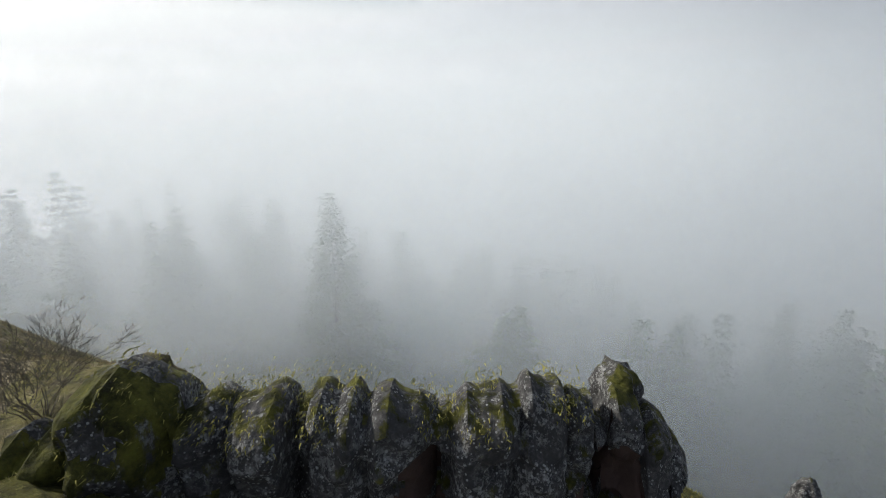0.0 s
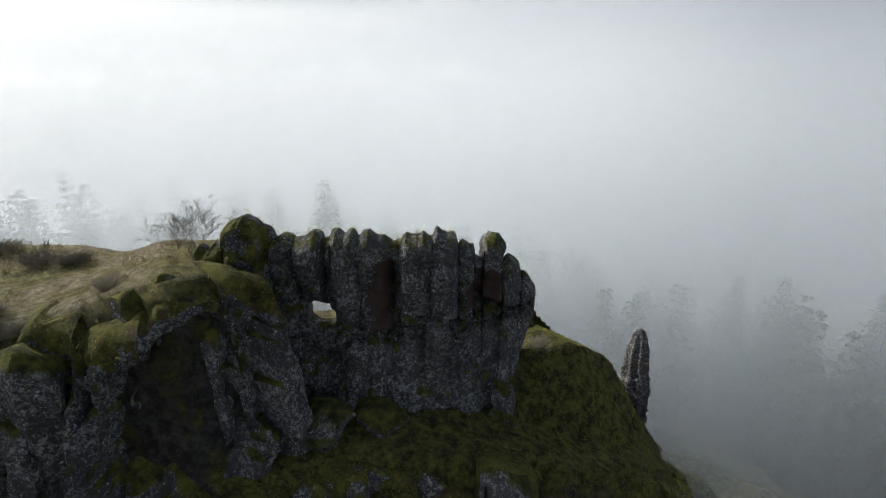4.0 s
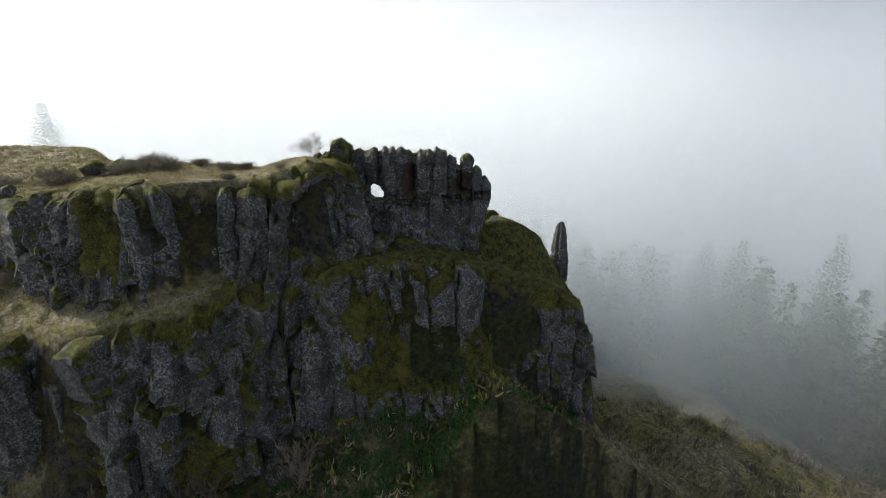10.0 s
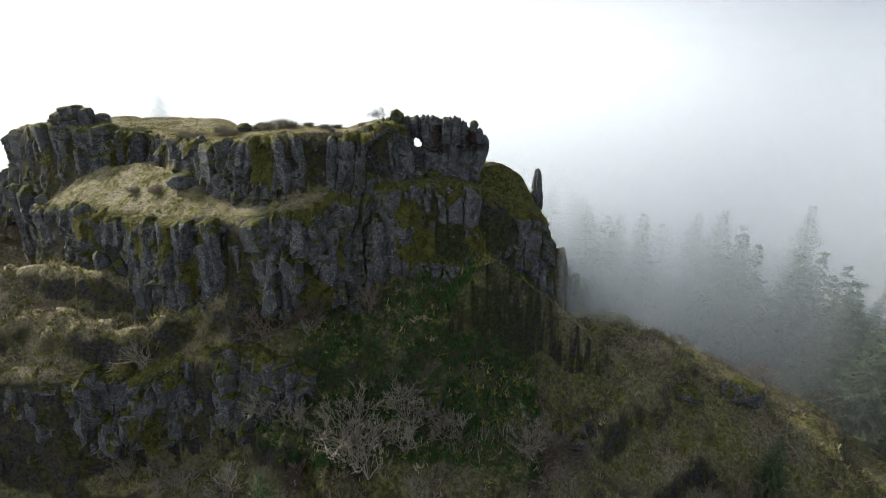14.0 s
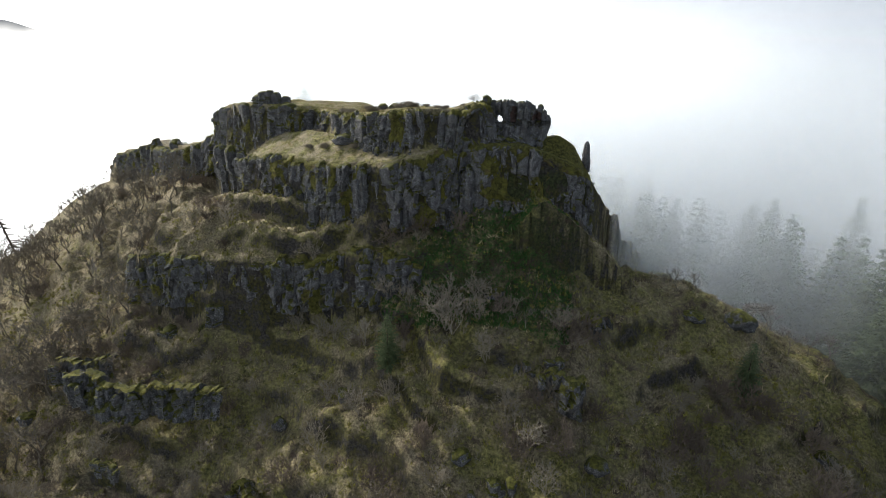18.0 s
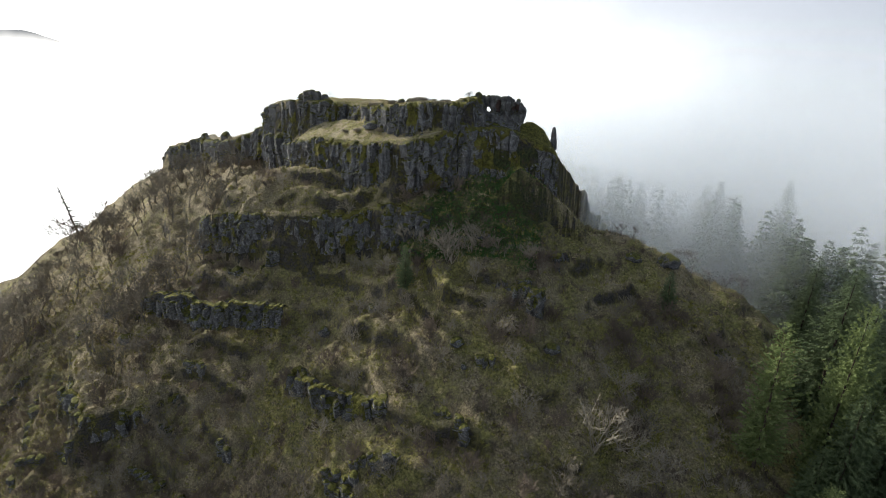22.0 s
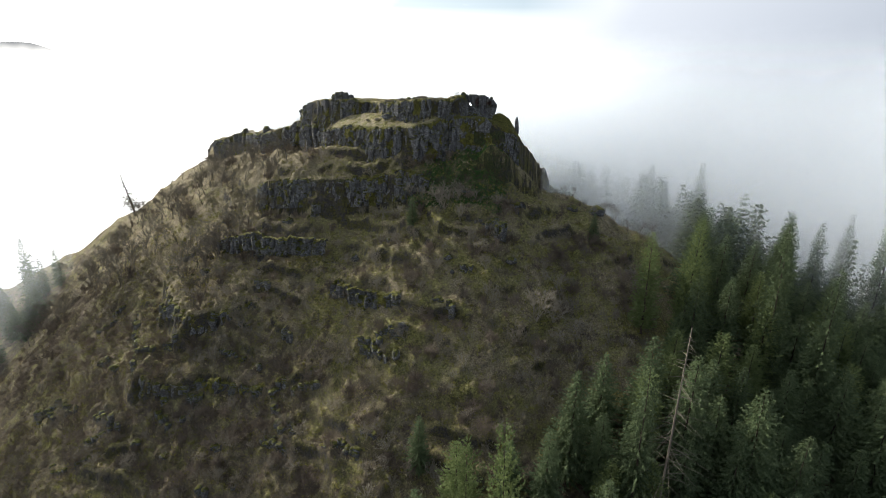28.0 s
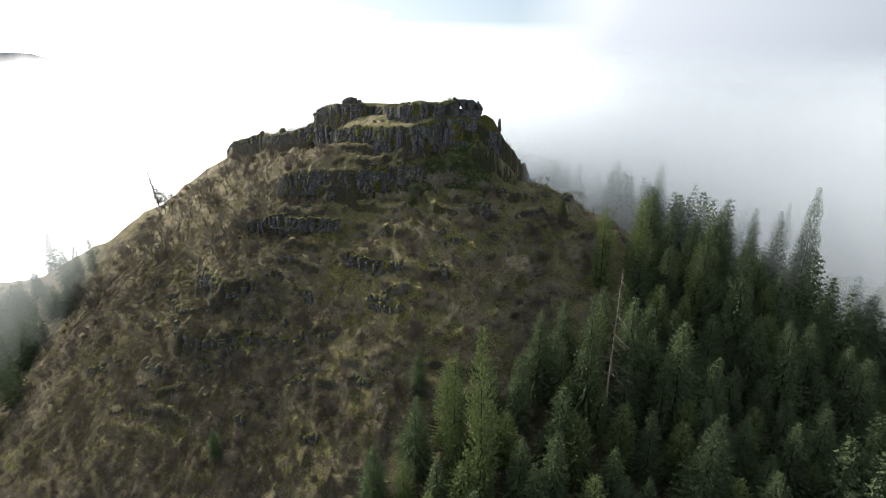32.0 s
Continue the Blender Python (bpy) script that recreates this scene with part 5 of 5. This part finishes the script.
def fog_layer(west_y, east_y):
    """One thin veil: the sunny western end leans over towards the hill, the shaded eastern end away from it."""
    verts, faces = [], []
    n, m = 90, 8
    for k in range(n + 1):
        x = -700 + 1400 * k / n
        f = smooth(x, -25, 55)
        y = west_y + (east_y - west_y) * f + 0.5 * max(0, -x - 75) + 0.12 * max(0, x - 130) + 3 * math.sin(x * 0.031 + west_y)
        for r in range(m + 1):
            z = -110 + 196 * r / m
            verts.append((x, y - (z - 50) * 0.27 * (1 - f) + (z - 30) * 0.22 * f, z))
    for k in range(n):
        for r in range(m):
            a = k * (m + 1) + r
            faces.append((a, a + m + 1, a + m + 2, a + 1))
    ob = part_mesh("fog_layer", mesh_from("fog_layer", verts, faces, True), M_FOG, None)
    return tagged(ob, "thin layer of pale drifting valley fog", "fog", kind="stuff")


for west_y, east_y in ((47, 38), (49, 46), (52, 54), (55, 62), (58, 70), (62, 78), (66, 86), (71, 94), (84, 103), (96, 113), (112, 124), (132, 138)):
    fog_layer(west_y, east_y)


M_VALLEY_FOG = fog_material("valley_fog", ((0.0, 0.15), (0.30, 0.30), (0.44, 0.9), (0.56, 1.2), (0.74, 0.0), (1.0, 0.0)), (-600, -590))


def valley_fog(x):
    """A veil across the side valley in the west, below the ridge."""
    verts, faces, n, m = [], [], 30, 8
    for k in range(n + 1):
        y = -200 + 236 * k / n
        for r in range(m + 1):
            z = -110 + 150 * r / m
            verts.append((x - 0.35 * max(0, y - 5) + 4 * math.sin(y * 0.05 + x), y, z - 0.06 * (y - 20)))
    for k in range(n):
        for r in range(m):
            a = k * (m + 1) + r
            faces.append((a, a + m + 1, a + m + 2, a + 1))
    ob = part_mesh("fog_layer", mesh_from("fog_layer", verts, faces, True), M_VALLEY_FOG, None)
    return tagged(ob, "thin layer of pale fog in the side valley", "fog", kind="stuff")


for x in (-168, -182, -198, -216):
    valley_fog(x)


def cloud_sea_material():
    """The far cloud sea: glows like the sky above it, with shade painted in low down away from the sun, and thins out
    upwards.
    """
    m = bpy.data.materials.new("far_cloud_sea")
    m.use_nodes = True
    n, l = m.node_tree.nodes, m.node_tree.links
    n.clear()
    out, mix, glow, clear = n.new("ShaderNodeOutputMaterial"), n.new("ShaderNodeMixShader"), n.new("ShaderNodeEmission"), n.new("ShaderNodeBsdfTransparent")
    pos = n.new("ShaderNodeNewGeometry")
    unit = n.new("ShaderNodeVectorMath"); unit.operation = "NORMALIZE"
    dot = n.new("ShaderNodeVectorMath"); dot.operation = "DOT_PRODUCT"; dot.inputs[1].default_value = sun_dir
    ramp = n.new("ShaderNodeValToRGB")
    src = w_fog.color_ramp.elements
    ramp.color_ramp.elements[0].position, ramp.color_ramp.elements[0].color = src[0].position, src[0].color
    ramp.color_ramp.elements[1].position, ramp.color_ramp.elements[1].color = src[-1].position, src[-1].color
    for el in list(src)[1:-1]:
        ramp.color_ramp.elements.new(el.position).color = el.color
    tex = n.new("ShaderNodeTexNoise"); tex.inputs["Scale"].default_value, tex.inputs["Detail"].default_value = 0.012, 4
    sep = n.new("ShaderNodeSeparateXYZ")
    lift = n.new("ShaderNodeMath"); lift.operation = "MULTIPLY_ADD"; lift.inputs[1].default_value = 40.0
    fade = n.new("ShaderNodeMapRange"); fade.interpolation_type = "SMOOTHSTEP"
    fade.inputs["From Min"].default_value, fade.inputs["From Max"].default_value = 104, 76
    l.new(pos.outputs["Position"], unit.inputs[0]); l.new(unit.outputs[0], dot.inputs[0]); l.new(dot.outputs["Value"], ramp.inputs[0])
    # painted valley shade: the glow dims with depth, except on the sunward side
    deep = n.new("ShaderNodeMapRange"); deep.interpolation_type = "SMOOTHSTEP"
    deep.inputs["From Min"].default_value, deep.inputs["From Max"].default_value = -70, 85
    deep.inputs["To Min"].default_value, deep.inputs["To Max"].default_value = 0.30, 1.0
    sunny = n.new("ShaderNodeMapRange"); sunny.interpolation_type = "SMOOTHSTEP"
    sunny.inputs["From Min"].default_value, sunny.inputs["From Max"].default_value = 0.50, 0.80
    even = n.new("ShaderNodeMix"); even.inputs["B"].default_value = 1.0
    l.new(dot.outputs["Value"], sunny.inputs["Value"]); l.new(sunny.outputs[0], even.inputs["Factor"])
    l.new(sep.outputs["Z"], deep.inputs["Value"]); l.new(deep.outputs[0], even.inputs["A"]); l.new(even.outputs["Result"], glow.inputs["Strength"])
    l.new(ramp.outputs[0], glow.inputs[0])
    l.new(pos.outputs["Position"], tex.inputs["Vector"]); l.new(pos.outputs["Position"], sep.inputs[0])
    l.new(tex.outputs["Fac"], lift.inputs[0]); l.new(sep.outputs["Z"], lift.inputs[2])
    l.new(lift.outputs[0], fade.inputs["Value"])
    l.new(fade.outputs[0], mix.inputs[0]); l.new(clear.outputs[0], mix.inputs[1]); l.new(glow.outputs[0], mix.inputs[2])
    l.new(mix.outputs[0], out.inputs[0])
    return m


def ring(name, radius, lo, hi, material, label):
    verts, faces, n = [], [], 96
    for k in range(n):
        a = 6.28318 * k / n
        verts += [(math.cos(a) * radius, math.sin(a) * radius, lo), (math.cos(a) * radius, math.sin(a) * radius, hi)]
    for k in range(n):
        c = (k + 1) % n
        faces.append((2 * k, 2 * k + 1, 2 * c + 1, 2 * c))
    ob = part_mesh(name, mesh_from(name, verts, faces, True), material, None)
    return tagged(ob, label, "fog", kind="structure")


ring("backdrop", 460, -190, 160, cloud_sea_material(), "glowing backdrop of far cloud sea that fills the valley")


# pale blue base colour with the distance haze painted into it
M_HAZE = twiggy("far_woods_painted_haze", (0.10, 0.15, 0.20), (0.20, 0.27, 0.34))


def far_ridge():
    """The wooded mountain whose top looks out of the clouds; its distance haze is in the colour."""
    verts, faces, n = [], [], 60
    for k in range(n + 1):
        f = k / n
        a = radians(50.6 + 40 * f)
        top = 50 + 108 * min(1, f * 9) ** 0.4 * (0.97 + 0.03 * math.sin(9 * f) + 0.015 * math.sin(61 * f))
        for r, z in ((1900, -200), (2000, top), (2200, -200)):
            verts.append((-math.sin(a) * r, math.cos(a) * r, z))
    for k in range(n):
        for s in range(2):
            i = 3 * k + s
            faces.append((i, i + 3, i + 4, i + 1))
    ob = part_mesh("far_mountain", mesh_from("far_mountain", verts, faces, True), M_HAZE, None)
    return tagged(ob, "far wooded mountain top above the cloud sea", "mountain", kind="structure")


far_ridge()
